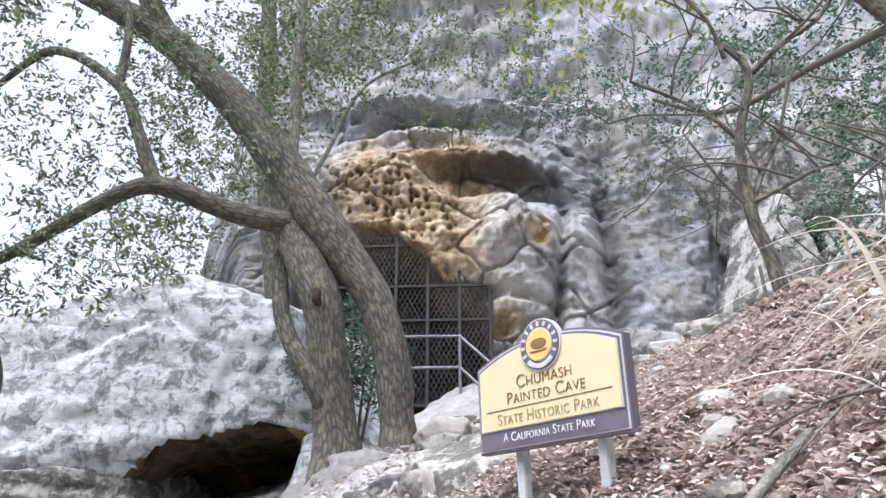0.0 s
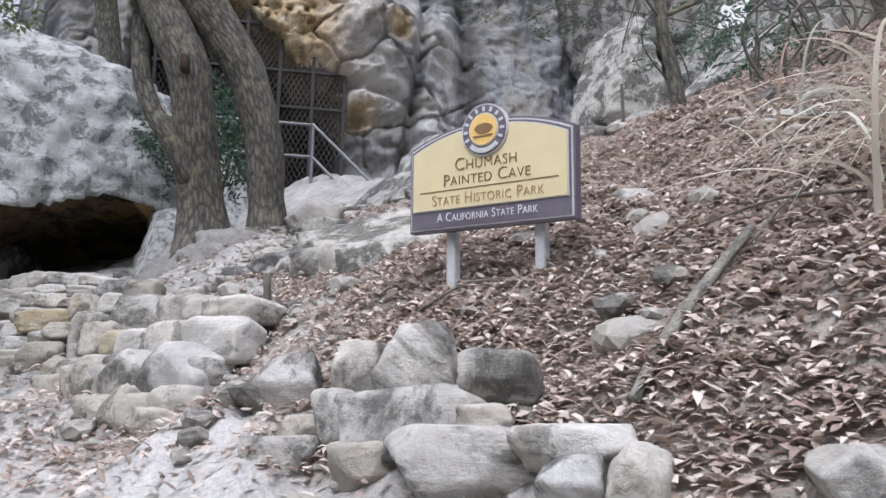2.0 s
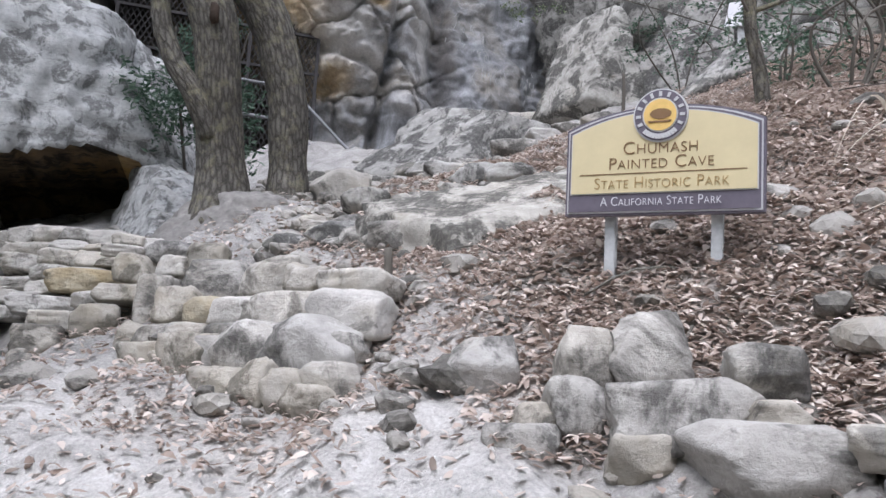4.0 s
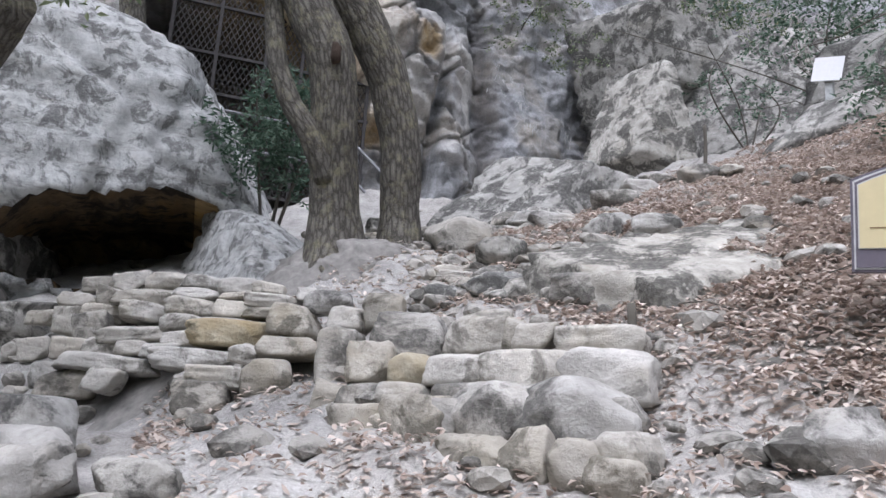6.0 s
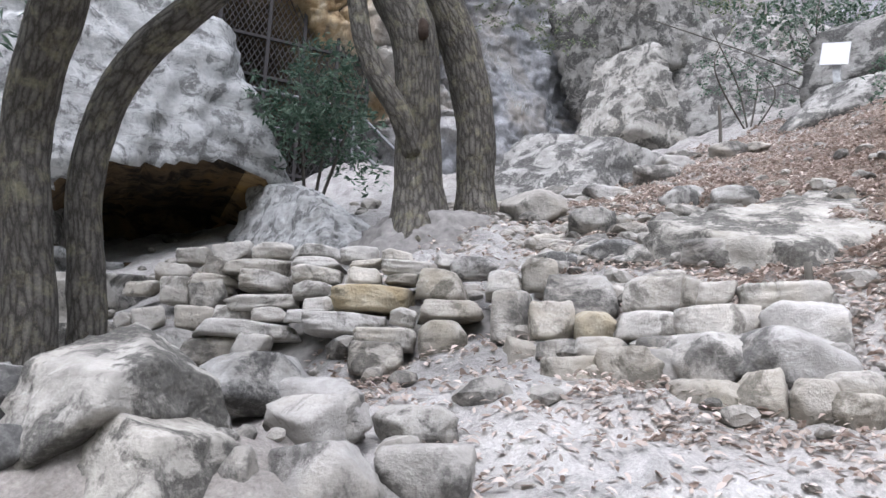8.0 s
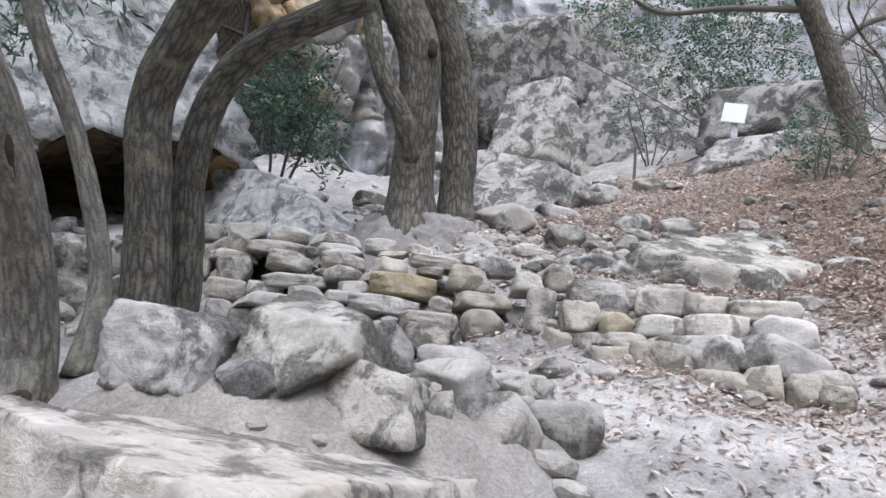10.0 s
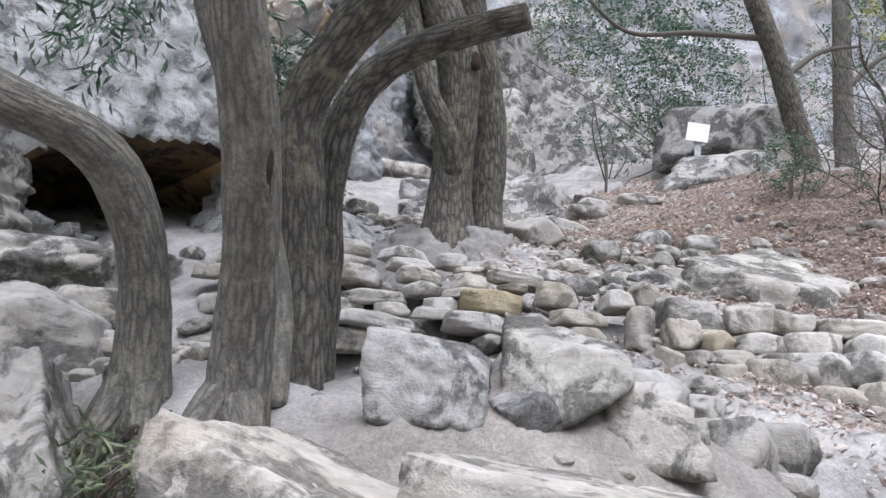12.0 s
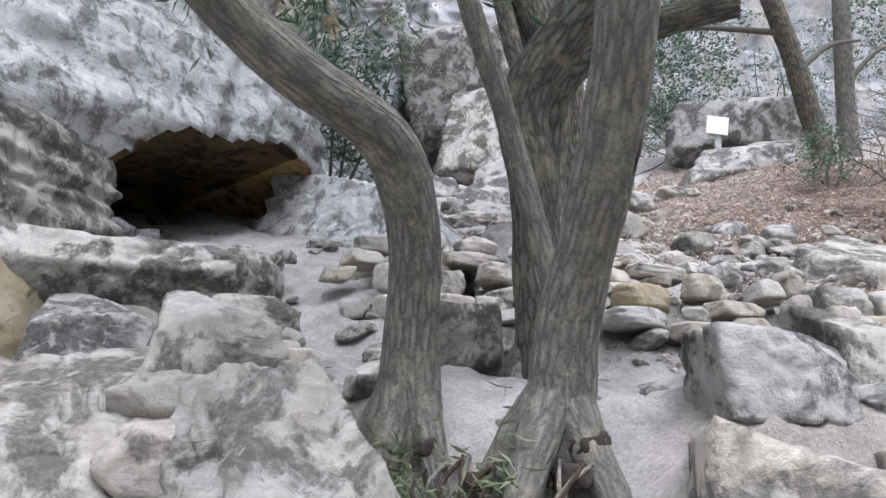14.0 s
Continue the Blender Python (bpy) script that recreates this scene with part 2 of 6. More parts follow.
def leaf_material(name, a, bcol, c):
    m, n, l, b = material(name, 0.6)
    geo = n.new("ShaderNodeNewGeometry")
    col = ramp(n, l, geo.outputs["Random Per Island"], [(0.0, a), (0.5, bcol), (1.0, c)])
    l.new(col, b.inputs["Base Color"])
    tr = n.new("ShaderNodeBsdfTranslucent")
    l.new(col, tr.inputs[0])
    mix = n.new("ShaderNodeMixShader")
    mix.inputs[0].default_value = 0.3
    l.new(b.outputs[0], mix.inputs[1]), l.new(tr.outputs[0], mix.inputs[2])
    l.new(mix.outputs[0], n["Material Output"].inputs[0])
    return m


LEAF_OAK = leaf_material("oak_leaf", (0.07, 0.1, 0.05), (0.13, 0.165, 0.09), (0.27, 0.3, 0.18))
LEAF_BAY = leaf_material("bay_leaf", (0.045, 0.085, 0.055), (0.09, 0.145, 0.1), (0.2, 0.27, 0.2))
LEAF_YELLOW = leaf_material("yellow_green_leaf", (0.16, 0.2, 0.05), (0.28, 0.3, 0.09), (0.4, 0.4, 0.18))
LEAF_DRY = leaf_material("dry_leaf", (0.25, 0.185, 0.148), (0.48, 0.4, 0.345), (0.7, 0.62, 0.555))
STRAW = leaf_material("dry_grass_blade", (0.42, 0.33, 0.25), (0.6, 0.55, 0.46), (0.5, 0.54, 0.44))


def plain(name, colour, rough=0.6, metal=0.0, grain=0.12, scale=30):
    m, n, l, b = material(name, rough)
    b.inputs["Metallic"].default_value = metal
    v = world_vec(n)
    f = noise_node(n, l, v, scale, 6, 0.65)
    lo, hi = tuple(max(0, c * (1 - grain)) for c in colour), tuple(min(1, c * (1 + grain)) for c in colour)
    l.new(ramp(n, l, f, [(0.3, lo), (0.7, hi)]), b.inputs["Base Color"])
    bump(n, l, b, f, 0.15, 0.002)
    return m


SIGN_CREAM = plain("cream_sign_face", (0.59, 0.51, 0.31), 0.55, 0, 0.05, 12)
SIGN_GREY = plain("dark_grey_sign_border", (0.13, 0.115, 0.14), 0.55, 0, 0.1)
SIGN_EDGE = plain("pale_sign_edging", (0.5, 0.5, 0.5), 0.5, 0, 0.08)
SIGN_BROWN = plain("brown_lettering", (0.2, 0.12, 0.06), 0.6, 0, 0.1)
SIGN_TAN = plain("tan_lettering", (0.36, 0.25, 0.11), 0.6, 0, 0.1)
SIGN_GOLD = plain("gold_seal_centre", (0.7, 0.48, 0.16), 0.5, 0, 0.1)
POST_GREY = plain("weathered_grey_post", (0.42, 0.43, 0.43), 0.75, 0, 0.25, 18)
WHITE_PAINT = plain("white_panel", (0.66, 0.66, 0.68), 0.5, 0, 0.04)
STEEL = plain("galvanised_steel_rail", (0.2, 0.2, 0.21), 0.6, 0.3, 0.2)
MESH_STEEL = plain("dark_mesh_steel", (0.05, 0.046, 0.046), 0.6, 0.4, 0.25)
CHALK = plain("pale_scratched_marks", (0.42, 0.42, 0.41), 0.9, 0, 0.2, 40)
HOLLOW = plain("rotten_wood", (0.045, 0.032, 0.024), 0.95, 0, 0.5, 25)


EARTH = plain("grey_earth", (0.2, 0.19, 0.178), 0.97, 0, 0.35, 14)
# near-black soil colour, also used where gaps should look shaded
SOIL_AND_SHADE = plain("soil_and_shade", (0.05, 0.042, 0.035), 0.98, 0, 0.45, 22)


# ---- mesh helpers ----
def mesh_object(name, verts, faces, mat, parent=None, smooth_shade=True, label=""):
    me = bpy.data.meshes.new(name)
    me.from_pydata([tuple(v) for v in verts], [], [tuple(int(i) for i in f) for f in faces])
    me.materials.append(mat)
    if smooth_shade:
        me.polygons.foreach_set("use_smooth", [True] * len(me.polygons))
    me.update()
    ob = new(name, me)
    if parent is not None:
        ob.parent = parent
    if label:
        ob["label"] = label
    return ob


def part(name, bm, mat, parent=None, label="", smooth_shade=False):
    me = bpy.data.meshes.new(name)
    bm.to_mesh(me)
    bm.free()
    me.materials.append(mat)
    if smooth_shade:
        me.polygons.foreach_set("use_smooth", [True] * len(me.polygons))
    ob = new(name, me)
    if parent is not None:
        ob.parent = parent
    if label:
        ob["label"] = label
    return ob


def empty(name, at, label, category, group="", kind=""):
    e = new(name)
    e.location = at
    e.empty_display_size = 0.1
    return tagged(e, label, category, group, kind)


def ico(level):
    bm = bmesh.new()
    bmesh.ops.create_icosphere(bm, subdivisions=level, radius=1)
    v = np.array([p.co[:] for p in bm.verts])
    f = [[p.index for p in q.verts] for q in bm.faces]
    bm.free()
    return v / np.linalg.norm(v, axis=1)[:, None], f


ICO = {k: ico(k) for k in (2, 3, 4, 5, 6)}


def poly_rock(planes, level=4, sharp=70, rough=0.05, scale=2.0, seed=0, strata=0.0):
    """A rounded solid bounded by planes (nx, ny, nz, distance from its middle), with a weathered surface."""
    d, f = ICO[level]
    s = 0
    for nx, ny, nz, h in planes:
        k = math.sqrt(nx * nx + ny * ny + nz * nz)
        s = s + (np.maximum(d @ (np.array((nx, ny, nz)) / k), 0) / h) ** sharp
    p = d * (s ** (-1 / sharp))[:, None]
    size = np.abs(p).max()
    n = fbm(p, scale, 3, seed) * rough * 0.7 - np.abs(fbm(p, scale * 2.5, 3, seed + 9)) * rough * 0.7 + fbm(p, scale * 8, 3, seed + 4) * rough * 0.22
    p = p * (1 + n / max(size, 0.05) * 1.0)[:, None]
    if level >= 4:
        d1, d2 = cells(p / max(size, 0.05) * 2.1 + 0.25 * fbm(p, 2.0 / max(size, 0.05), 3, seed + 5)[:, None], seed)
        p = p * (1 - 0.05 * smooth(0.09, 0.0, d2 - d1) + 0.035 * (d1 - 0.4))[:, None]
    if strata:
        p[:, :2] *= (1 + strata * fbm(p * (0.3, 0.3, 5.0), 1.0, 3, seed + 3))[:, None]
    return p, f


def random_planes(rng, w, dpt, h, cuts=5, low=0.62, high=0.84):
    pl = [(1, rng.uniform(-.15, .15), rng.uniform(-.15, .15), w / 2), (-1, rng.uniform(-.15, .15), rng.uniform(-.15, .15), w / 2),
          (rng.uniform(-.1, .1), 1, rng.uniform(-.1, .2), dpt / 2), (rng.uniform(-.1, .1), -1, rng.uniform(-.1, .2), dpt / 2),
          (rng.uniform(-.12, .12), rng.uniform(-.12, .12), 1, h / 2), (rng.uniform(-.08, .08), rng.uniform(-.08, .08), -1, h / 2)]
    for _ in range(cuts):
        v = Vector((rng.uniform(-1, 1), rng.uniform(-1, 1), rng.uniform(-.7, 1))).normalized()
        reach = abs(v.x) * w / 2 + abs(v.y) * dpt / 2 + abs(v.z) * h / 2
        pl.append((v.x, v.y, v.z, reach * rng.uniform(low, high)))
    return pl


UNIT_ROCKS = []
for k in range(14):
    rng = random.Random(100 + k)
    UNIT_ROCKS.append(poly_rock(random_planes(rng, 1, 1, 1, 12, 0.5, 0.74), 4, 110, 0.03, 2.4, k))
WALL_ROCKS = []
for k in range(10):
    rng = random.Random(300 + k)
    pl = random_planes(rng, 1, 1, 1, 8, 0.55, 0.76)
    WALL_ROCKS.append(poly_rock([(a, b, c, h * (1.0 if n < 6 else 1.1)) for n, (a, b, c, h) in enumerate(pl)], 4, 18, 0.03, 2.6, 50 + k))
UNIT_MESH = {}


def stone(at, size, turn=0.0, pick=0, mat=None, parent=None, name="stone", lean=(0, 0)):
    """One rock of the shared shapes, size (width, depth, height), resting about at."""
    mat = mat or ROCK_WALL
    shapes = WALL_ROCKS if parent is not None else UNIT_ROCKS
    key = (pick % len(shapes), mat.name, parent is not None)
    if key not in UNIT_MESH:
        v, f = shapes[key[0]]
        me = bpy.data.meshes.new("stone")
        me.from_pydata([tuple(p) for p in v], [], f)
        me.polygons.foreach_set("use_smooth", [True] * len(f))
        me.materials.append(mat)
        UNIT_MESH[key] = me
    ob = new(name, UNIT_MESH[key])
    ob.matrix_basis = pose(*at, lean[0], lean[1], turn) @ Matrix.Diagonal((*size, 1))
    if parent is not None:
        ob.parent = parent
    return ob


def boulder(name, at, planes, mat, label, level=5, sharp=30, rough=0.06, scale=1.6, seed=0, category="boulder", strata=0.0, group=""):
    v, f = poly_rock(planes, level, sharp, rough, scale, seed, strata)
    ob = mesh_object(name, v, f, mat)
    ob.location = at
    return tagged(ob, label, category, group)


def tube(points, radii, sides=14, seed=0, wobble=0.08, step=0.07, flare=0.0, cap=True):
    """A limb along a smooth line through points; UVs in bark units."""
    P = [Vector(p) for p in points]
    n = len(P)
    line, rad = [], []
    for i in range(n - 1):
        p0, p1, p2, p3 = P[max(i - 1, 0)], P[i], P[i + 1], P[min(i + 2, n - 1)]
        k = max(2, int((p2 - p1).length / step))
        for j in range(k if i < n - 2 else k + 1):
            t = j / k
            line.append(0.5 * ((2 * p1) + (p2 - p0) * t + (2 * p0 - 5 * p1 + 4 * p2 - p3) * t * t + (3 * p1 - p0 - 3 * p2 + p3) * t ** 3))
            rad.append(radii[i] * (1 - t) + radii[i + 1] * t)
    verts, faces, uvs = [], [], []
    side = Vector((1, 0, 0))
    along = 0
    r0 = max(radii)
    for i, (c, r) in enumerate(zip(line, rad)):
        d = (line[min(i + 1, len(line) - 1)] - line[max(i - 1, 0)]).normalized()
        side = (side - d * side.dot(d)).normalized()
        up = d.cross(side)
        if i:
            along += (c - line[i - 1]).length
        for s in range(sides):
            a = 2 * math.pi * s / sides
            q = c + (side * math.cos(a) + up * math.sin(a)) * r
            w = 1 + wobble * noise.noise(q * (1.2 / max(r0, 0.02)) * 0.5 + Vector((seed, 0, 0))) + wobble * 0.5 * noise.noise(q * (4 / max(r0, 0.02)) * 0.4)
            if flare:
                w += flare * max(0, 1 - along / (r0 * 3)) ** 2 * (1 + 0.6 * math.sin(a * 3 + seed))
            verts.append(c + (side * math.cos(a) + up * math.sin(a)) * r * w)
            uvs.append((s / sides * 2 * math.pi * r0 / 0.02, along / 0.06))
    rings = len(line)
    for i in range(rings - 1):
        for s in range(sides):
            faces.append((i * sides + s, i * sides + (s + 1) % sides, (i + 1) * sides + (s + 1) % sides, (i + 1) * sides + s))
    if cap:
        faces.append(tuple(range(sides - 1, -1, -1)))
        faces.append(tuple((rings - 1) * sides + s for s in range(sides)))
    return verts, faces, uvs, sides


def limb(name, points, radii, mat, parent, sides=14, seed=0, wobble=0.08, flare=0.0, label=""):
    v, f, uv, sides = tube(points, radii, sides, seed, wobble, flare=flare)
    ob = mesh_object(name, v, f, mat, parent, True, label)
    layer = ob.data.uv_layers.new(name="UVMap")
    width = 2 * math.pi * max(radii) / 0.02
    for poly in ob.data.polygons:
        us = [uv[i][0] for i in poly.vertices]
        wrap = max(us) - min(us) > width / 2
        for li, vi in zip(poly.loop_indices, poly.vertices):
            u, w = uv[vi]
            layer.data[li].uv = (u + width if wrap and u < width / 2 else u, w)
    return ob


def leaf_cloud(places, length, width, rng, droop=0.3, spread=1.0):
    """Folded leaves, four triangles each, at places."""
    verts, faces = [], []
    for c in places:
        L, W = length * rng.uniform(0.6, 1.25), width * rng.uniform(0.7, 1.2)
        d = Vector((rng.gauss(0, 1), rng.gauss(0, 1), rng.gauss(-droop, 0.6) * spread)).normalized()
        s = d.cross(Vector((rng.gauss(0, 1), rng.gauss(0, 1), rng.gauss(0.6, 1)))).normalized()
        u = d.cross(s)
        c = Vector(c)
        k = len(verts)
        verts += [c, c + d * L * 0.45 + s * W * 0.5 + u * W * 0.2, c + d * L - u * L * 0.12, c + d * L * 0.45 - s * W * 0.5 + u * W * 0.2, c + d * L * 0.5]
        faces += [(k, k + 1, k + 4), (k + 1, k + 2, k + 4), (k + 2, k + 3, k + 4), (k + 3, k, k + 4)]
    return verts, faces


def foliage(name, clumps, count, length, width, mat, parent, seed, droop=0.3, label=""):
    """Leaves gathered in many small sprays within the clumps (x, y, z, rx, ry, rz)."""
    rng = random.Random(seed)
    places = []
    total = sum(c[3] * c[4] * c[5] for c in clumps)
    for x, y, z, rx, ry, rz in clumps:
        k = max(1, int(count / 14 * (rx * ry * rz) / total))
        for _ in range(k):
            while True:
                q = Vector((rng.uniform(-1, 1), rng.uniform(-1, 1), rng.uniform(-1, 1)))
                if q.length < 1:
                    break
            c = Vector((x + q.x * rx, y + q.y * ry, z + q.z * rz))
            d = Vector((rng.gauss(0, 1), rng.gauss(0, 1), rng.gauss(-droop, 0.7))).normalized()
            for j in range(14):
                places.append(c + d * (j * length * 0.28) + Vector((rng.gauss(0, 1), rng.gauss(0, 1), rng.gauss(0, 1))) * length * 0.3)
    v, f = leaf_cloud(places, length, width, rng, droop)
    return mesh_object(name, v, f, mat, parent, False, label)


def box(name, size, at, mat, parent=None, turn=(0, 0, 0), bevel=0.004, label=""):
    bm = bmesh.new()
    bmesh.ops.create_cube(bm, size=1)
    for v in bm.verts:
        v.co = Vector((v.co.x * size[0], v.co.y * size[1], v.co.z * size[2]))
    if bevel:
        bmesh.ops.bevel(bm, geom=bm.edges[:], offset=bevel, segments=2, affect="EDGES")
    ob = part(name, bm, mat, parent, label)
    ob.matrix_basis = pose(*at, *turn)
    return ob


# ---- ground: bank above the lane, trail, leafy slope ----
BUMPS = [(-3.5, 4.2, 0.62, 1.0), (-4.05, 5.86, 0.2, 0.6), (0.2, 2.7, -0.22, 0.7), (-4.5, 7.7, -0.3, 0.8), (1.2, 8.6, -0.3, 0.9), (-0.2, 11.9, 0.5, 1.2),
         (4.6, 11, -0.4, 1.2), (4.1, 6.4, 0.2, 0.8), (-0.8, 7.1, 0.22, 0.6), (1.8, 4.2, 0.2, 0.7), (-2.5, 6.4, -0.16, 0.6), (-2.44, 5.64, -0.12, 0.7), (-1.0, 3.75, -0.1, 0.8)]


def ground_z(x, y):
    x, y = np.asarray(x, float), np.asarray(y, float)
    cx, cy = np.clip(x, -9, 8), np.clip(y, 0.5, 14)
    z = 0.471 + 0.5065 * cx + 0.3378 * cy + 0.0067 * cx ** 2 - 0.0157 * cx * cy - 0.0037 * cy ** 2
    z = z + 0.25 * np.clip(x - 8, 0, 30)
    for bx, by, h, r in BUMPS:
        z = z + h * np.exp(-((x - bx) ** 2 + (y - by) ** 2) / (r * r))
    d = 0.46 * (x - 0.2) + 0.89 * (y - 0.4)
    # last term: unseen hillside behind the camera, added to block low sky light
    low = -0.15 + 0.09 * cx - 0.12 * np.clip(-d - 2.5, 0, 3) + 0.8 * np.clip(-d - 7, 0, 26)
    z = low + (np.maximum(z, low) - low) * smooth(0.1, 2.0, d)
    z = z - 0.75 * smooth(-4.05, -4.4, x) * smooth(6.5, 5.9, y) * smooth(0.0, 1.5, d)
    return z


def spaced(a, b, step, far):
    mid = np.arange(a, b, step)
    out = np.array([0.2 * 1.35 ** k for k in range(1, 60)]).cumsum()
    out = out[out < far]
    return np.concatenate([(a - out)[::-1], mid, b + out])


gx, gy = spaced(-7.5, 7.5, 0.07, 400), spaced(-1.0, 13.0, 0.07, 400)
X, Y = np.meshgrid(gx, gy)
flat = np.stack([X.ravel(), Y.ravel(), np.zeros(X.size)], 1)
near = np.exp(-np.maximum(0, np.hypot(flat[:, 0], flat[:, 1] - 6) - 9) / 4)
Z = ground_z(flat[:, 0], flat[:, 1]) + near * (0.06 * fbm(flat, 1.1, 3, 5) + 0.045 * fbm(flat, 5, 3, 6))
nx_, ny_ = len(gx), len(gy)
idx = np.arange(nx_ * ny_).reshape(ny_, nx_)
quads = np.stack([idx[:-1, :-1], idx[:-1, 1:], idx[1:, 1:], idx[1:, :-1]], -1).reshape(-1, 4)
ground = mesh_object("ground", np.stack([flat[:, 0], flat[:, 1], Z], 1), quads, GROUND)
tagged(ground, "pale dusty trail and leaf-strewn hillside soil", "ground", kind="structure")
zones = ground.data.color_attributes.new("zones", "FLOAT_COLOR", "POINT")


def leafy(x, y):
    """How much leaf litter lies at a place: the slope behind and beside the sign, less along the trail."""
    p = np.stack([x, y, 0 * x], 1)
    edge = 0.9 * (x + 0.1) + 0.22 * (y - 3.6) - 0.35 * np.clip(y - 5, 0, 9)
    foot = 0.79 * (x + 0.84) + 0.62 * (y - 4.09)
    drift = 0.26 * np.exp(-((foot + 0.42) / 0.3) ** 2) * smooth(6.2, 5.2, y) * smooth(-0.25, 0.35, fbm(p, 1.7, 3, 33))
    return np.maximum(drift, smooth(-0.5, 0.5, edge + 0.35 * fbm(p, 1.3, 3, 31)) * (1 - 0.75 * smooth(5.2, 7.5, y)))


trail = smooth(0.55, 0.15, np.abs((flat[:, 1] - 4.2) + 1.3 * (flat[:, 0] + 1.9) * 0.45) * 0.55 + 0.25 * fbm(flat, 1.5, 3, 40))
shelf = 0.9 * np.exp(-(((flat[:, 0] + 3.4) / 0.95) ** 4 + ((flat[:, 1] - 4.35) / 0.75) ** 4))
# third channel marks the added hillside behind the camera
col = np.stack([np.clip(trail, 0, 1), np.maximum(np.maximum(leafy(flat[:, 0], flat[:, 1]), shelf), smooth(-3.95, -4.25, flat[:, 0]) * smooth(6.5, 6.0, flat[:, 1]) * smooth(-5.2, -4.7, flat[:, 0]) * smooth(4.3, 4.9, flat[:, 1])), smooth(-6.0, -8.0, 0.46 * (flat[:, 0] - 0.2) + 0.89 * (flat[:, 1] - 0.4)), 1 + 0 * trail], 1)
zones.data.foreach_set("color", col.ravel())


# ---- cliff: one weathered sheet with the cave mouth, the honeycombed brow and the grey back wall ----
def cliff_shape(x, z):
    """Depth of the rock face at a place (x across, z up) and its zones: ochre, painted recess shade, chalk-white."""
    p = np.stack([x, 0 * x, z], 1)
    y = 13.2 + 0.13 * np.clip(x - 2.4, 0, 4) - 0.75 * np.clip(x - 7.5, 0, 30) + 0.9 * np.clip(-4.2 - x, 0, 30)
    y = y + 0.12 * (z - 5)
    # brow above the cave, leaning out over the gate
    brow = np.exp(-((x + 0.9) / 2.3) ** 4) * smooth(5.4, 7.0, z) * (1 - smooth(8.6, 10.4, z))
    y = y - 1.15 * brow
    # ledges over the brow
    y = y - 0.7 * np.exp(-((x + 0.9) / 1.6) ** 4) * np.exp(-((z - 10.7) / 0.35) ** 2)
    y = y - 0.5 * np.exp(-((x + 0.9) / 1.0) ** 4) * np.exp(-((z - 9.75) / 0.25) ** 2)
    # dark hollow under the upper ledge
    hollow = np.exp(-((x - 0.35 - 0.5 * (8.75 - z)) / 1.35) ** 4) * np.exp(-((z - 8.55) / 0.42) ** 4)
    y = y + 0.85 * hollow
    # pale buttress beside the gate
    butt = np.exp(-((x - 1.15) / 0.95) ** 4) * (1 - smooth(7.2, 8.6, z))
    y = y - 0.75 * butt + 0.35 * np.exp(-((x - 1.15) / 1.0) ** 4) * (1 - smooth(4.9, 5.5, z))
    y = y + 0.4 * np.exp(-((x - 1.42 - 0.12 * (z - 6)) / 0.1) ** 2) * (z < 8.3)
    y = y + 0.3 * np.exp(-(((x - 1.12) / 0.17) ** 4 + ((z - 7.15) / 0.22) ** 4))
    y = y + 0.22 * np.exp(-((z - 6.15 + 0.22 * (x - 0.6)) / 0.1) ** 2) * np.exp(-((x - 0.9) / 0.8) ** 4)
    y = y + 0.35 * np.exp(-((x - 2.45) / 0.2) ** 2) * smooth(9.5, 8.3, z)
    # cave mouth: below a line that falls from the brow to the buttress
    top = np.where(x < -1.4, 7.35 - 0.12 * (x + 1.4), 7.35 - 0.95 * (x + 1.4))
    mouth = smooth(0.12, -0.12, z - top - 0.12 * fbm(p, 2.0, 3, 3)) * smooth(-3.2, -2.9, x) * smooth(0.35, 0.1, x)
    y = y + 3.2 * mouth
    # upper cliff steps back
    y = y + 0.9 * smooth(10.9, 11.6, z + 0.3 * fbm(p, 0.5, 2, 4))
    strat = fbm(np.stack([x * 0.35, 0 * x, z * 2.2], 1), 1.0, 4, 8)
    y = y + 0.22 * fbm(p, 0.45, 3, 1) * (1 - 0.6 * brow) + 0.12 * strat * smooth(3.0, 1.5, x) + 0.1 * fbm(p, 1.8, 4, 2) * (1 - mouth) - 0.07 * np.abs(fbm(p, 3.3, 3, 14)) + 0.035 * fbm(p, 7, 3, 12) + 0.12 * smooth(2.4, 3.2, x) * fbm(np.stack([x * 1.6, 0 * x, z * 0.5], 1), 1.0, 4, 18)
    wx, wz = x + 0.25 * fbm(p, 0.9, 3, 91), z + 0.25 * fbm(p, 0.9, 3, 92)
    k1, k2 = cells(np.stack([wx * 0.75, 0 * x + 0.3, wz * 1.05], 1), 17)
    calm = (1 - mouth) * (1 - 0.85 * smooth(2.1, 2.9, x))
    y = y + (0.12 * (k1 - 0.45) + 0.14 * smooth(0.05, 0.0, k2 - k1)) * calm
    k1, k2 = cells(np.stack([wx * 2.1, 0 * x + 0.7, wz * 2.9], 1), 23)
    y = y + (0.03 * (k1 - 0.45) + 0.03 * smooth(0.08, 0.0, k2 - k1)) * calm
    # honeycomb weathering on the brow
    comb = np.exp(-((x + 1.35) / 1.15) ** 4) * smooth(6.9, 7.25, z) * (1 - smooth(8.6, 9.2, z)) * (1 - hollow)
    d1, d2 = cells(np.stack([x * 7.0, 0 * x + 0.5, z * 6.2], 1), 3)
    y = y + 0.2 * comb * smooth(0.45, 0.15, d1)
    warp = 0.35 * fbm(p, 1.4, 4, 21)
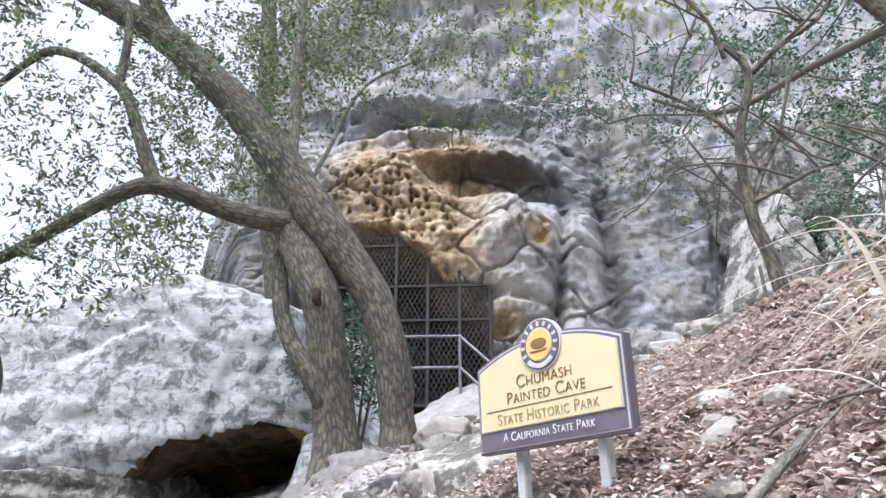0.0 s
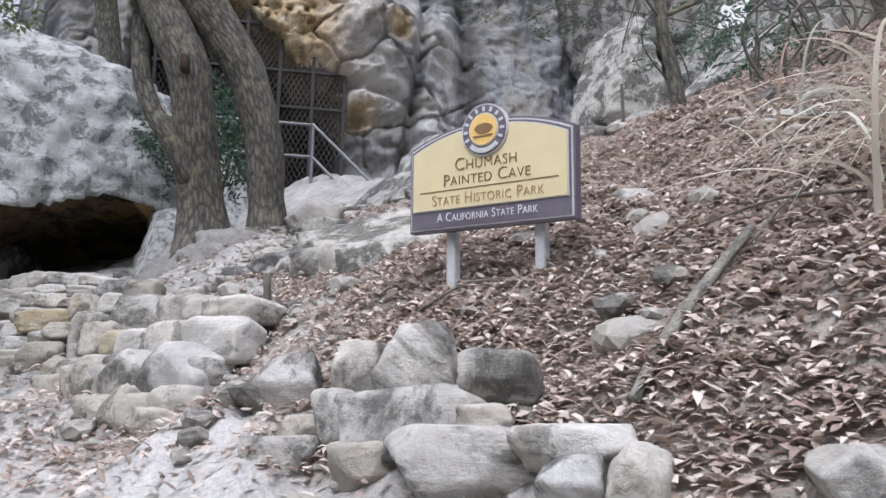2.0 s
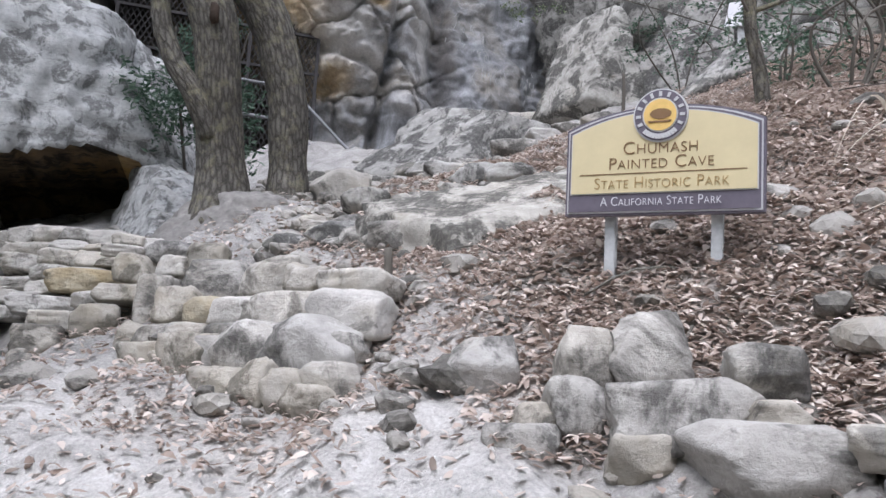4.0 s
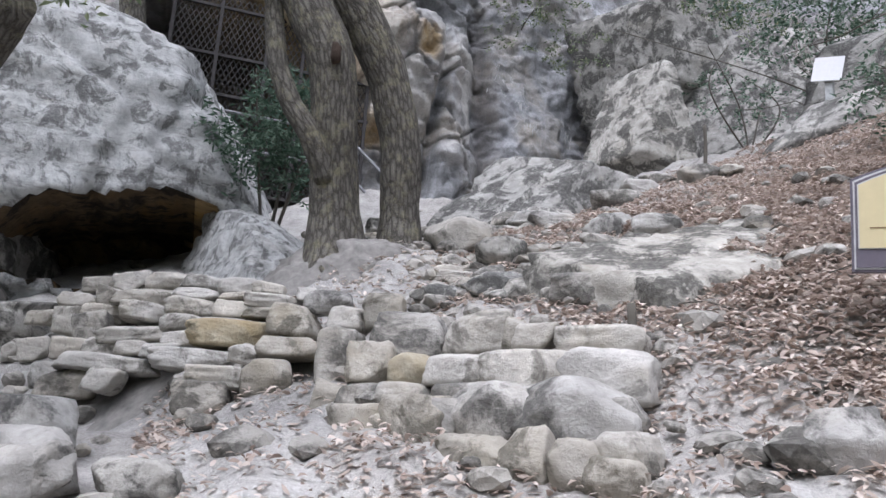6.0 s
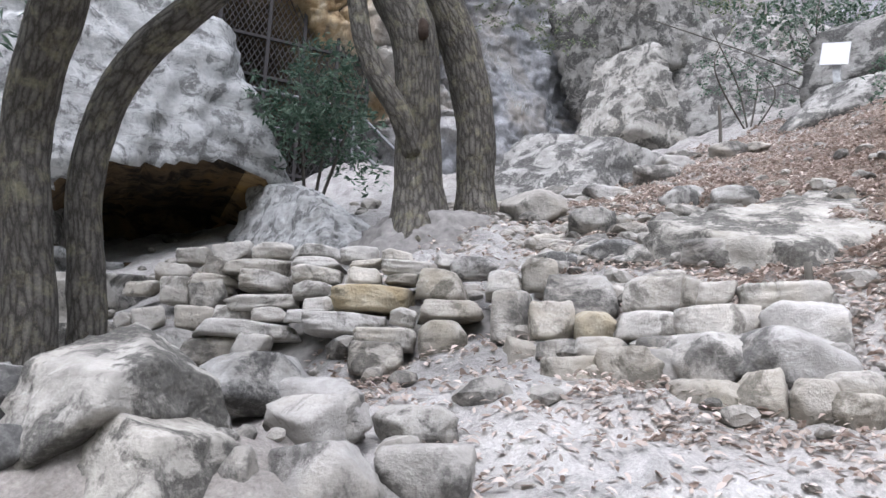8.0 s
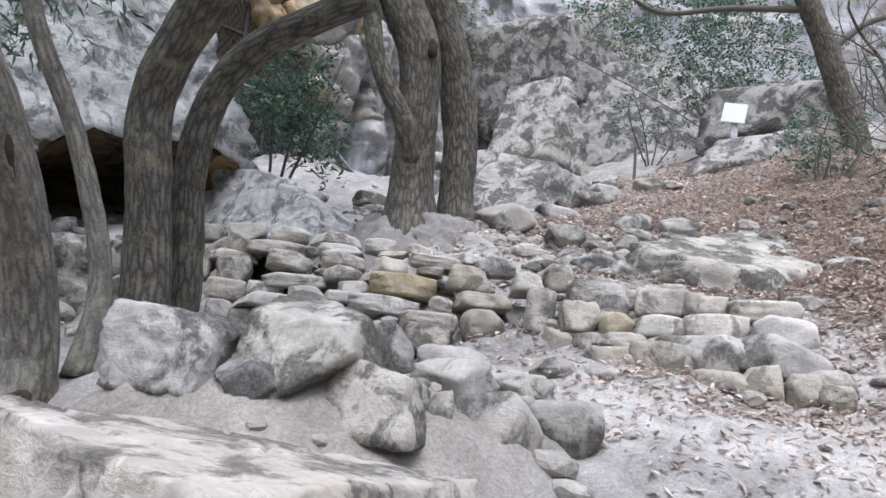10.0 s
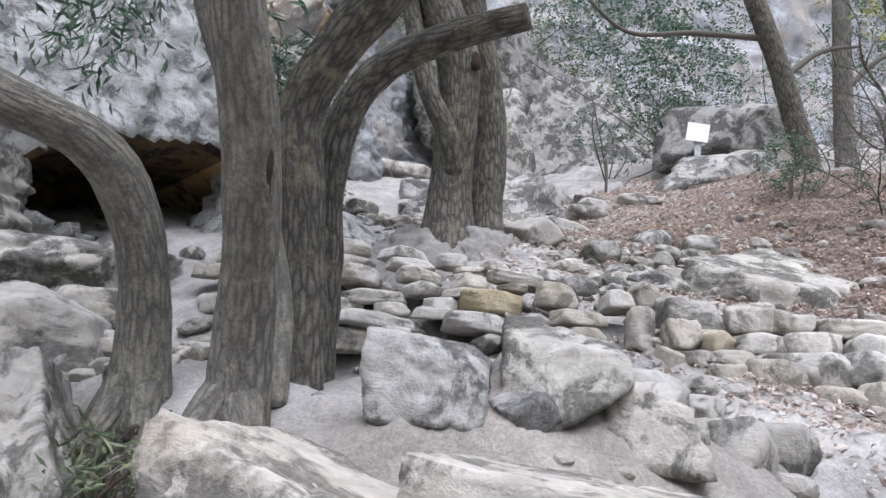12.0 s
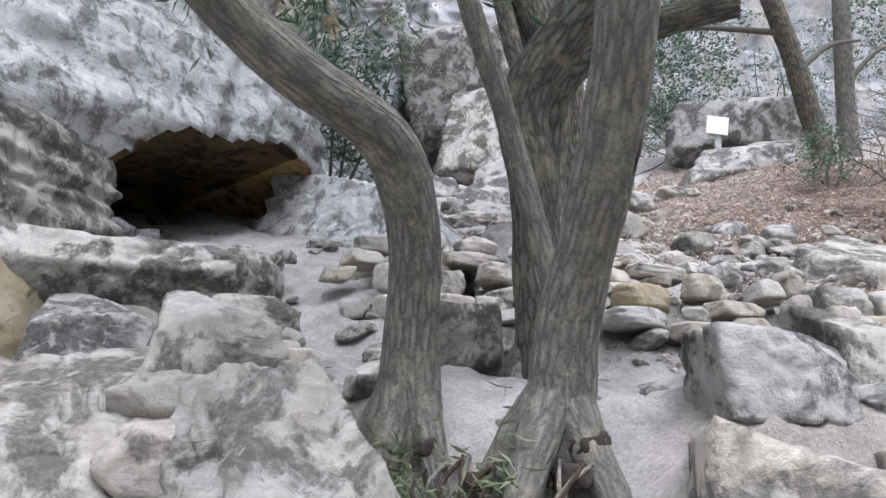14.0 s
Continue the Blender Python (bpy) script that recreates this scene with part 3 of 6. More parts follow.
    ochre = np.clip(np.exp(-((x + 1.0) / 1.55) ** 4) * smooth(6.4, 7.0, z + 0.5 * warp + 0.5 * np.clip(x + 1.2, 0, 3)) * (1 - smooth(9.0, 9.9, z + warp)), 0, 1) * smooth(-0.75, -0.2, 0.55 - 0.5 * (x - 0.1) + warp)
    ochre = np.maximum(ochre, 0.9 * smooth(0.25, 0.05, np.abs(z - top - 0.22 - 0.3 * warp)) * (x > -1.2) * (x < 0.5))
    ochre = np.maximum(ochre, np.exp(-(((x - 0.35) / 0.5) ** 4 + ((z - 5.75) / 0.3) ** 4)))
    ochre = np.maximum(ochre, np.exp(-(((x - 1.12) / 0.2) ** 4 + ((z - 7.15) / 0.26) ** 4)))
    # painted shade: hollow under the upper ledge, and the upright crack
    recess_shade = np.maximum(0.85 * np.exp(-((x - 0.5) / 1.25) ** 4) * np.exp(-((z - 8.85 - 0.3 * warp) / 0.3) ** 4), 0.6 * np.exp(-((x - 2.55 - 0.2 * warp) / 0.22) ** 2) * smooth(9.5, 8.3, z))
    # cave interior coloured as if in deep shade
    recess_shade = np.maximum(recess_shade, 0.8 * smooth(0.2, 0.8, mouth))
    # pits also get their inner shade as colour, same cells as the relief
    recess_shade = np.maximum(recess_shade, 0.7 * comb * smooth(0.36, 0.16, d1))
    # strip of painted shade between the ledges over the brow
    recess_shade = np.maximum(recess_shade, 0.8 * np.exp(-((x + 0.6) / 1.2) ** 4) * np.exp(-((z - 10.2) / 0.16) ** 2))
    white = 0.75 * np.maximum(np.exp(-(((x - 2.05) / 0.28) ** 4 + ((z - 7.0) / 1.2) ** 4)), 0.6 * smooth(0.15, 0.5, fbm(p, 0.9, 4, 55)) * smooth(3.5, 5.0, x) * smooth(7.5, 6.0, x))
    white = np.maximum(white, 0.55 * butt * smooth(-0.1, 0.3, fbm(p, 1.1, 3, 56)))
    return y, ochre * (1 - 0.3 * white), recess_shade, np.clip(white, 0, 1)


cx_ = np.concatenate([np.arange(-16, -4, 0.2), np.arange(-4, -2.8, 0.05), np.arange(-2.8, 2.6, 0.028), np.arange(2.6, 6, 0.04), np.arange(6, 30, 0.12)])
cz_ = np.concatenate([np.arange(1.5, 5, 0.1), np.arange(5, 9.4, 0.03), np.arange(9.4, 11.5, 0.045), np.arange(11.5, 16.5, 0.14)])
CX, CZ = np.meshgrid(cx_, cz_)
fx, fz = CX.ravel(), CZ.ravel()
fy, ochre, recess_shade, white = cliff_shape(fx, fz)
idx = np.arange(fx.size).reshape(len(cz_), len(cx_))
cf = np.stack([idx[:-1, :-1], idx[:-1, 1:], idx[1:, 1:], idx[1:, :-1]], -1).reshape(-1, 4)
top_cut = 1.0 - 0.62 * smooth(-4.4, -6.6, fx + 0.5 * fbm(np.stack([fx, 0 * fx, fz], 1), 0.8, 3, 77))
pts = np.stack([fx, fy, 1.5 + (fz - 1.5) * top_cut], 1)
# the top lies back as a plateau
rim = idx[-1]
back = pts[rim] + (0, 30, 4)
pts = np.concatenate([pts, back])
bi = np.arange(len(back)) + fx.size
cf = np.concatenate([cf, np.stack([rim[:-1], rim[1:], bi[1:], bi[:-1]], 1)])
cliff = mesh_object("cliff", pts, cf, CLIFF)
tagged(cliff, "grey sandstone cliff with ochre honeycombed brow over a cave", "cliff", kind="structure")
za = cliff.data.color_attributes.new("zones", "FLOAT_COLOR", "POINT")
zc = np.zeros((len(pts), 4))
zc[:fx.size] = np.stack([ochre, recess_shade, white, 1 + 0 * ochre], 1)
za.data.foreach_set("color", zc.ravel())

# ---- great boulder with the low dark hollow under it ----
GB = np.array((-3.75, 10.2, 3.9))
bv, bf = poly_rock([(0.05, -1, 0.12, 1.3), (0.9, -0.3, 0.45, 1.9), (0.35, -0.25, 1, 1.55), (-0.3, -0.2, 1, 1.4), (-1, -0.1, 0.3, 3.2), (0, 0, -1, 2.1), (0, 1, 0, 2.2), (0.3, -1, 0.75, 1.62), (0.15, -0.9, -0.5, 1.62)], 6, 60, 0.11, 1.5, 3, 0.02)
bv = bv * (1 + 0.018 * fbm(bv * (1, 1, 2.6), 3.2, 4, 71))[:, None]
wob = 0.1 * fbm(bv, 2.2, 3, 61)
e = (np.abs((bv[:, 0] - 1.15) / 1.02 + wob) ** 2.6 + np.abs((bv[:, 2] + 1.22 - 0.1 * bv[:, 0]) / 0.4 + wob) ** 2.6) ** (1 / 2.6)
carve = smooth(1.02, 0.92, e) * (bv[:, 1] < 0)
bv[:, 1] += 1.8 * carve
great = mesh_object("great_boulder", bv, bf, ROCK_BOULDER)
# lining darkened to paint the hollow's shade; ochre stone on its right side
great.data.materials.append(ROCK_BROWN_SHADE)
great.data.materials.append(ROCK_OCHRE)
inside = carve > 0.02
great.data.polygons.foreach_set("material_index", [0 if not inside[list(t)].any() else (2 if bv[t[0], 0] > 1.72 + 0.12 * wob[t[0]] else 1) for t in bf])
great.location = GB
tagged(great, "huge pale grey sandstone boulder with a low dark hollow", "boulder")
boulder("boulder_foot", (-1.4, 8.55, 2.42), [(0.5, -0.3, 0.9, 0.52), (0.1, -1, 0.6, 0.72), (-1, -0.3, 0.25, 0.42), (1, -0.2, 0.5, 0.95), (0, 1, 0, 1.0), (0, 0, -1, 0.9), (0.6, -0.9, 0.6, 0.75), (-0.1, -0.4, 1, 0.6)],
        ROCK_BOULDER, "sloping grey rock foot beside the oak", 6, 40, 0.14, 1.8, 5, strata=0.03)
boulder("layered_rock", (-4.5, 9.2, 2.25), [(0.45, -1, 0.25, 0.55), (1, -0.3, 0.2, 0.85), (-1, 0, 0, 1.6), (-0.05, -0.15, 1, 0.62), (0, 1, 0, 1.2), (0, -0.3, -1, 0.9)],
        ROCK_DARK, "dark layered rock under the boulder's edge", 6, 70, 0.1, 1.5, 8, strata=0.16)
boulder("ledge_rock", (-3.74, 8.22, 1.74), [(-0.3, -1, -0.75, 0.42), (-0.08, -0.1, 1, 0.27), (0.8, -0.6, 0.1, 0.82), (-0.8, 0.5, 0.1, 0.85), (0.6, 0.8, 0, 0.7), (-0.35, -0.9, 0.8, 0.44), (0, 0, -1, 0.5), (0.3, -0.9, 0.1, 0.62)],
        ROCK_DARK, "long undercut ledge rock with a pale dusty top", 6, 70, 0.07, 1.8, 9, strata=0.09)
boulder("ochre_bank_rock", (-4.42, 8.42, 1.45), [(0.3, -1, 0.2, 0.34), (0.2, 0, 1, 0.28), (1, -0.2, 0.3, 0.5), (-1, 0, 0, 0.9), (0, 1, 0, 0.7), (0, 0, -1, 0.6)],
        ROCK_YELLOW, "ochre weathered rock under the ledge", 5, 20, 0.12, 1.8, 41)
boulder("bank_rock", (-4.27, 7.85, 1.36), [(-0.3, -1, 0.25, 0.24), (-0.3, -0.4, 1, 0.17), (0.35, -0.3, 1, 0.19), (0.8, -0.6, 0.2, 0.31), (-0.8, 0.4, 0.2, 0.31), (0.2, 1, 0, 0.3), (0, 0, -1, 0.25)],
        ROCK_DARK, "rounded grey rock lying under the ledge", 5, 40, 0.05, 3.0, 43, "rock", 0.03)
boulder("bank_rock", (-4.1, 7.06, 1.33), [(-0.3, -1, 0.25, 0.22), (-0.35, -0.3, 1, 0.16), (0.3, -0.3, 1, 0.16), (0.8, -0.6, 0.3, 0.3), (-0.8, 0.4, 0.2, 0.28), (0.2, 1, 0, 0.3), (0, 0, -1, 0.3)],
        ROCK_PALE, "low pale rock on the bank before the ledge", 5, 40, 0.05, 3.0, 44, "rock", 0.03)
# ---- pinnacle and rocks of the upper slope ----
boulder("pinnacle_rock", (4.7, 11.6, 6.15), [(-0.95, -0.3, 0.28, 0.46), (0.9, -0.3, 0.2, 0.46), (-0.2, -1, 0.08, 0.6), (0, 1, 0, 0.7), (-0.2, 0, 1, 1.05), (0.5, -0.3, 1, 1.0), (-0.45, -0.2, -1, 0.86), (0.55, 0, -1, 0.95)],
        ROCK_DARK, "pale upright pinnacle of rock against the cliff", 5, 70, 0.07, 1.5, 11)
boulder("overhanging_rock", (5.9, 12.6, 7.9), [(-0.8, -0.5, -0.2, 0.85), (0.8, -0.4, 0, 0.9), (0, -1, 0, 0.8), (0, 1, 0, 1.0), (0, 0, 1, 1.6), (0, -0.4, -1, 0.9), (-0.5, -0.3, 1, 1.3)],
        ROCK_DARK, "dark-bottomed overhanging rock above the pinnacle", 5, 70, 0.09, 1.3, 12)
boulder("grey_outcrop", (7.6, 11.2, 7.3), [(-0.8, -0.6, 0.3, 0.9), (0.8, -0.4, 0.2, 1.4), (0, -1, 0.3, 0.8), (0, 1, 0, 1.0), (0, -0.2, 1, 0.9), (0, 0, -1, 1.6)],
        ROCK_DARK, "blue-grey outcrop among bushes up the slope", 5, 70, 0.1, 1.2, 13)
boulder("slope_boulder", (5.85, 7.3, 5.8), [(-0.8, -0.35, 0.2, 0.62), (0.5, -0.8, 0.2, 0.66), (-0.6, -0.8, -0.25, 0.42), (0.3, 1, 0, 0.7), (-0.1, -0.1, 1, 0.42), (-0.3, -0.5, -1, 0.5), (-0.6, -0.3, 1, 0.5)],
        ROCK_DARK, "dark square-edged boulder among trees up the slope", 5, 80, 0.06, 1.6, 14)
boulder("slope_boulder", (4.3, 6.85, 4.64), [(-0.7, -0.2, 0.6, 0.32), (0.3, -0.8, 0.3, 0.4), (-0.7, -0.7, 0, 0.32), (0.3, 1, 0, 0.5), (-0.2, -0.1, 1, 0.24), (-0.3, -0.6, -1, 0.3)],
        ROCK_DARK, "tilted grey boulder behind the white notice", 5, 80, 0.05, 1.8, 15)
boulder("slope_boulder", (4.75, 6.6, 4.85), [(-0.7, -0.2, 0.6, 0.26), (0.3, -0.8, 0.3, 0.3), (-0.7, -0.7, 0, 0.22), (0.3, 1, 0, 0.4), (-0.2, -0.1, 1, 0.2), (-0.3, -0.6, -1, 0.4)],
        ROCK_PALE, "pale square rock leaning on a tilted boulder", 4, 80, 0.05, 1.8, 45)
boulder("dark_slab", (2.0, 8.6, 3.74), [(-0.6, -0.5, 0.6, 0.6), (0.9, -0.3, 0.3, 0.95), (0.1, -1, 0.15, 0.4), (0, 1, 0, 0.6), (0.12, -0.2, 1, 0.36), (0, 0, -1, 0.5)],
        ROCK_DARK, "low dark slab of rock beside the trail", 5, 70, 0.05, 1.6, 16)
boulder("leaning_slab", (0.42, 4.78, 2.0), [(-0.3, -0.4, 1, 0.27), (-0.9, -0.3, 0.1, 0.55), (0.9, -0.3, 0.1, 0.6), (-0.1, -1, 0.35, 0.36), (0, 1, 0, 0.6), (0, 0, -1, 0.5), (-0.6, -0.5, 0.8, 0.42)],
        ROCK_DARK, "big lichen-spotted slab beside the sign's slope", 5, 70, 0.05, 2.2, 17)
# ---- front rocks by the forked tree ----
boulder("front_slab", (-3.6, 3.85, 0.53), [(0.45, -0.9, 0.25, 0.42), (0.05, -0.12, 1, 0.26), (0.9, 0.3, 0, 0.85), (-0.9, -0.3, 0.1, 0.58), (-0.4, 0.9, 0, 0.5), (0, 0, -1, 0.7), (0.3, -0.7, 0.8, 0.42)],
        ROCK_PALE, "flat broken sandstone slab at the bank's edge", 6, 90, 0.035, 2.0, 18)
boulder("front_slab", (-4.2, 4.15, 0.42), [(0.3, -0.9, 0.2, 0.4), (0.22, -0.3, 1, 0.28), (0.9, 0.2, 0, 0.42), (-0.9, -0.3, 0.2, 0.5), (-0.4, 0.9, 0, 0.5), (0, 0, -1, 0.7)],
        ROCK_PALE, "pale slanting slab at the bank's edge", 6, 90, 0.035, 2.0, 19)
boulder("block_rock", (-3.57, 4.67, 1.09), [(0.62, -0.75, -0.05, 0.2), (-0.75, -0.6, 0.1, 0.22), (0.8, 0.6, 0, 0.24), (-0.6, 0.75, 0, 0.22), (0.05, -0.1, 1, 0.14), (0, 0, -1, 0.18), (0.5, -0.6, 0.7, 0.19), (-0.2, -0.7, 0.7, 0.2)],
        ROCK_DARK, "square lichen-stained block on the bank's edge", 5, 90, 0.03, 4.0, 61, "rock")
boulder("wedge_rock", (-3.14, 4.4, 1.13), [(0.62, -0.75, 0.2, 0.2), (-0.75, -0.5, 0.35, 0.25), (0.85, 0.4, 0.25, 0.27), (-0.6, 0.75, 0, 0.24), (-0.25, -0.3, 1, 0.17), (0.45, -0.25, 1, 0.19), (0.3, -0.55, -0.8, 0.17), (0, 0, -1, 0.22)],
        ROCK_DARK, "wedge-shaped rock half covered in dark lichen", 5, 90, 0.03, 4.0, 62, "rock")
boulder("wedge_rock", (-3.02, 4.13, 0.98), [(0.62, -0.75, 0.25, 0.13), (-0.75, -0.5, 0.25, 0.2), (0.85, 0.4, 0.25, 0.19), (-0.6, 0.75, 0, 0.18), (0.2, -0.2, 1, 0.1), (0.4, -0.3, 0.8, 0.12), (0, 0, -1, 0.16)],
        ROCK_DARK, "low tilted rock under a larger wedge", 4, 90, 0.03, 4.0, 63, "rock")
boulder("slanted_rock", (-4.42, 5.98, 0.66), [(0.75, -0.5, 0.45, 0.2), (-0.6, -0.5, 0.75, 0.33), (0.3, 0.9, 0.2, 0.42), (-0.4, -0.9, 0.15, 0.46), (-1, 0.1, 0.3, 0.4), (0, 0, -1, 0.7), (0.2, 0.2, 1, 0.44)],
        ROCK_PALE, "smooth grey slanted rock beside the leaning trunk", 6, 60, 0.08, 2.6, 20)
boulder("bank_slab", (-4.86, 6.85, 0.72), [(-0.5, -0.8, 0.5, 0.3), (-0.35, -0.35, 1, 0.24), (0.8, -0.6, 0.2, 0.5), (-0.8, 0.6, 0.1, 0.7), (0.5, 0.8, 0, 0.5), (0, 0, -1, 0.6)],
        ROCK_PALE, "broad worn slab on the sloping bank", 6, 60, 0.08, 2.2, 64, strata=0.05)


# ---- dry stone wall ----
dry_wall = empty("dry_stone_wall", (0, 0, 0), "curving dry stone retaining wall of pale and ochre sandstone", "stone wall")
BANK_AT, BANK_ALONG, BANK_BACK = Vector((-0.84, 4.09, 0)), Vector((0.62, -0.79, 0)), Vector((0.79, 0.62, 0))


def bank_point(along, back, z):
    return BANK_AT + BANK_ALONG * along + BANK_BACK * back + Vector((0, 0, z))


cv, cfc = [], []
for k in range(12):
    a = -3.05 + 0.32 * k
    cv += [bank_point(a, -0.3, 0.9), bank_point(a, 0.55 - 0.015 * k, 1.82 - 0.025 * k), bank_point(a, 1.1, 1.9 - 0.03 * k), bank_point(a, 1.1, 0.9)]
    if k:
        i = len(cv) - 8
        cfc += [(i, i + 4, i + 5, i + 1), (i + 1, i + 5, i + 6, i + 2), (i + 2, i + 6, i + 7, i + 3)]
cfc += [(0, 1, 2, 3), (len(cv) - 4, len(cv) - 1, len(cv) - 2, len(cv) - 3)]
mesh_object("core", cv, cfc, EARTH, dry_wall, False, "grey earth packed behind the stones")
# dark backing set behind the end stones so the gaps read as shaded
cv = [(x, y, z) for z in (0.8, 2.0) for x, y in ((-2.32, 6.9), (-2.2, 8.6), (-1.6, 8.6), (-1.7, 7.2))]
mesh_object("core", cv, [(0, 1, 5, 4), (4, 5, 6, 7), (1, 2, 6, 5), (0, 4, 7, 3)], SOIL_AND_SHADE, dry_wall, False, "dark backing standing in for shade between the stones")
stone((-2.58, 7.49, 2.14), (0.27, 0.19, 0.12), -35, 0, ROCK_WALL, dry_wall, "stone", (-2, -0))
stone((-2.36, 7.24, 2.16), (0.28, 0.20, 0.14), -25, 1, ROCK_WALL, dry_wall, "stone", (8, -7))
stone((-2.15, 6.95, 2.15), (0.27, 0.19, 0.12), -29, 2, ROCK_WALL, dry_wall, "stone", (2, -5))
stone((-1.93, 6.62, 2.11), (0.29, 0.20, 0.10), -4, 3, ROCK_WALL, dry_wall, "stone", (-4, 2))
stone((-1.76, 6.33, 2.07), (0.23, 0.18, 0.10), -19, 4, ROCK_WALL, dry_wall, "stone", (0, -5))
stone((-1.60, 6.10, 2.04), (0.19, 0.18, 0.08), -15, 5, ROCK_WALL, dry_wall, "stone", (-3, -0))
stone((-2.71, 7.45, 2.02), (0.27, 0.19, 0.11), -22, 6, ROCK_WALL, dry_wall, "stone", (-4, 0))
stone((-2.25, 6.92, 2.02), (0.40, 0.28, 0.13), -24, 7, ROCK_TAN, dry_wall, "stone", (-0, 1))
stone((-1.96, 6.53, 2.02), (0.32, 0.23, 0.08), -26, 8, ROCK_WALL, dry_wall, "stone", (-1, -1))
stone((-1.75, 6.19, 1.99), (0.20, 0.18, 0.05), -26, 9, ROCK_WALL, dry_wall, "stone", (-6, -7))
stone((-1.57, 5.93, 1.94), (0.35, 0.24, 0.09), -41, 10, ROCK_WALL, dry_wall, "stone", (-1, 6))
stone((-1.43, 5.78, 1.98), (0.11, 0.18, 0.08), -16, 11, ROCK_WALL, dry_wall, "stone", (1, 2))
stone((-1.34, 5.59, 1.93), (0.25, 0.18, 0.13), -30, 12, ROCK_PALE, dry_wall, "stone", (2, -3))
stone((-2.51, 7.06, 1.93), (0.31, 0.21, 0.09), -10, 13, ROCK_WALL, dry_wall, "stone", (2, -1))
stone((-2.25, 6.69, 1.89), (0.33, 0.23, 0.12), -9, 14, ROCK_WALL, dry_wall, "stone", (-7, 6))
stone((-1.99, 6.42, 1.93), (0.31, 0.22, 0.11), -21, 15, ROCK_WALL, dry_wall, "stone", (-1, 2))
stone((-1.79, 6.11, 1.90), (0.21, 0.18, 0.11), -15, 16, ROCK_WALL, dry_wall, "stone", (-4, 0))
stone((-1.65, 5.87, 1.87), (0.17, 0.18, 0.07), -27, 17, ROCK_TAN, dry_wall, "stone", (-2, -2))
stone((-1.51, 5.63, 1.82), (0.27, 0.19, 0.17), -33, 18, ROCK_TAN, dry_wall, "stone", (2, 4))
stone((-2.91, 7.49, 1.89), (0.21, 0.18, 0.12), -30, 19, ROCK_WALL, dry_wall, "stone", (3, 1))
stone((-2.73, 7.20, 1.85), (0.20, 0.18, 0.19), -15, 20, ROCK_WALL, dry_wall, "stone", (-2, -1))
stone((-2.56, 6.89, 1.79), (0.23, 0.18, 0.19), -16, 21, ROCK_PALE, dry_wall, "stone", (2, -9))
stone((-2.05, 6.30, 1.82), (0.23, 0.18, 0.10), -17, 22, ROCK_WALL, dry_wall, "stone", (-3, -6))
stone((-1.85, 6.06, 1.81), (0.29, 0.20, 0.08), -18, 23, ROCK_WALL, dry_wall, "stone", (3, -2))
stone((-1.81, 5.92, 1.74), (0.43, 0.30, 0.15), -29, 24, ROCK_YELLOW, dry_wall, "stone", (-1, 0))
stone((-2.28, 6.54, 1.75), (0.43, 0.30, 0.10), -19, 25, ROCK_WALL, dry_wall, "stone", (4, -6))
stone((-2.05, 6.12, 1.71), (0.19, 0.18, 0.10), -23, 26, ROCK_WALL, dry_wall, "stone", (3, -10))
stone((-2.46, 6.56, 1.66), (0.22, 0.18, 0.12), -6, 27, ROCK_WALL, dry_wall, "stone", (-0, 4))
stone((-2.29, 6.33, 1.65), (0.21, 0.18, 0.09), -7, 28, ROCK_WALL, dry_wall, "stone", (-2, -6))
stone((-2.13, 6.13, 1.65), (0.22, 0.18, 0.09), -18, 29, ROCK_WALL, dry_wall, "stone", (6, -2))
stone((-2.65, 6.76, 1.64), (0.24, 0.18, 0.15), -13, 30, ROCK_WALL, dry_wall, "stone", (2, 2))
stone((-2.89, 7.06, 1.64), (0.20, 0.18, 0.15), -4, 31, ROCK_WALL, dry_wall, "stone", (7, -9))
stone((-3.02, 7.20, 1.62), (0.14, 0.18, 0.13), -2, 32, ROCK_WALL, dry_wall, "stone", (2, -1))
stone((-2.39, 6.35, 1.55), (0.57, 0.32, 0.11), -17, 33, ROCK_WALL, dry_wall, "stone", (-4, 2))
stone((-1.97, 5.88, 1.58), (0.45, 0.32, 0.12), -24, 34, ROCK_WALL, dry_wall, "stone", (-2, 1))
stone((-1.74, 5.60, 1.63), (0.14, 0.18, 0.09), -22, 35, ROCK_WALL, dry_wall, "stone", (13, 9))
stone((-1.53, 5.43, 1.66), (0.34, 0.24, 0.11), -30, 36, ROCK_TAN, dry_wall, "stone", (-2, -1))
stone((-2.60, 6.38, 1.43), (0.30, 0.21, 0.17), -20, 37, ROCK_PALE, dry_wall, "stone", (-2, -3))
stone((-2.73, 6.59, 1.47), (0.20, 0.18, 0.16), -21, 38, ROCK_PALE, dry_wall, "stone", (-1, -3))
stone((-2.40, 6.17, 1.46), (0.17, 0.18, 0.16), -31, 39, ROCK_WALL, dry_wall, "stone", (-5, 13))
stone((-1.86, 5.55, 1.49), (0.32, 0.23, 0.11), -27, 40, ROCK_WALL, dry_wall, "stone", (-3, 1))
stone((-1.94, 5.46, 1.38), (0.27, 0.19, 0.17), -16, 41, ROCK_PALE, dry_wall, "stone", (1, 2))
stone((-1.66, 5.28, 1.49), (0.23, 0.18, 0.20), -20, 42, ROCK_TAN, dry_wall, "stone", (3, -4))
stone((-1.29, 5.32, 1.81), (0.18, 0.18, 0.14), -36, 43, ROCK_WALL, dry_wall, "stone", (-9, -1))
stone((-1.38, 5.10, 1.60), (0.18, 0.18, 0.28), -34, 44, ROCK_PALE, dry_wall, "stone", (-5, 3))
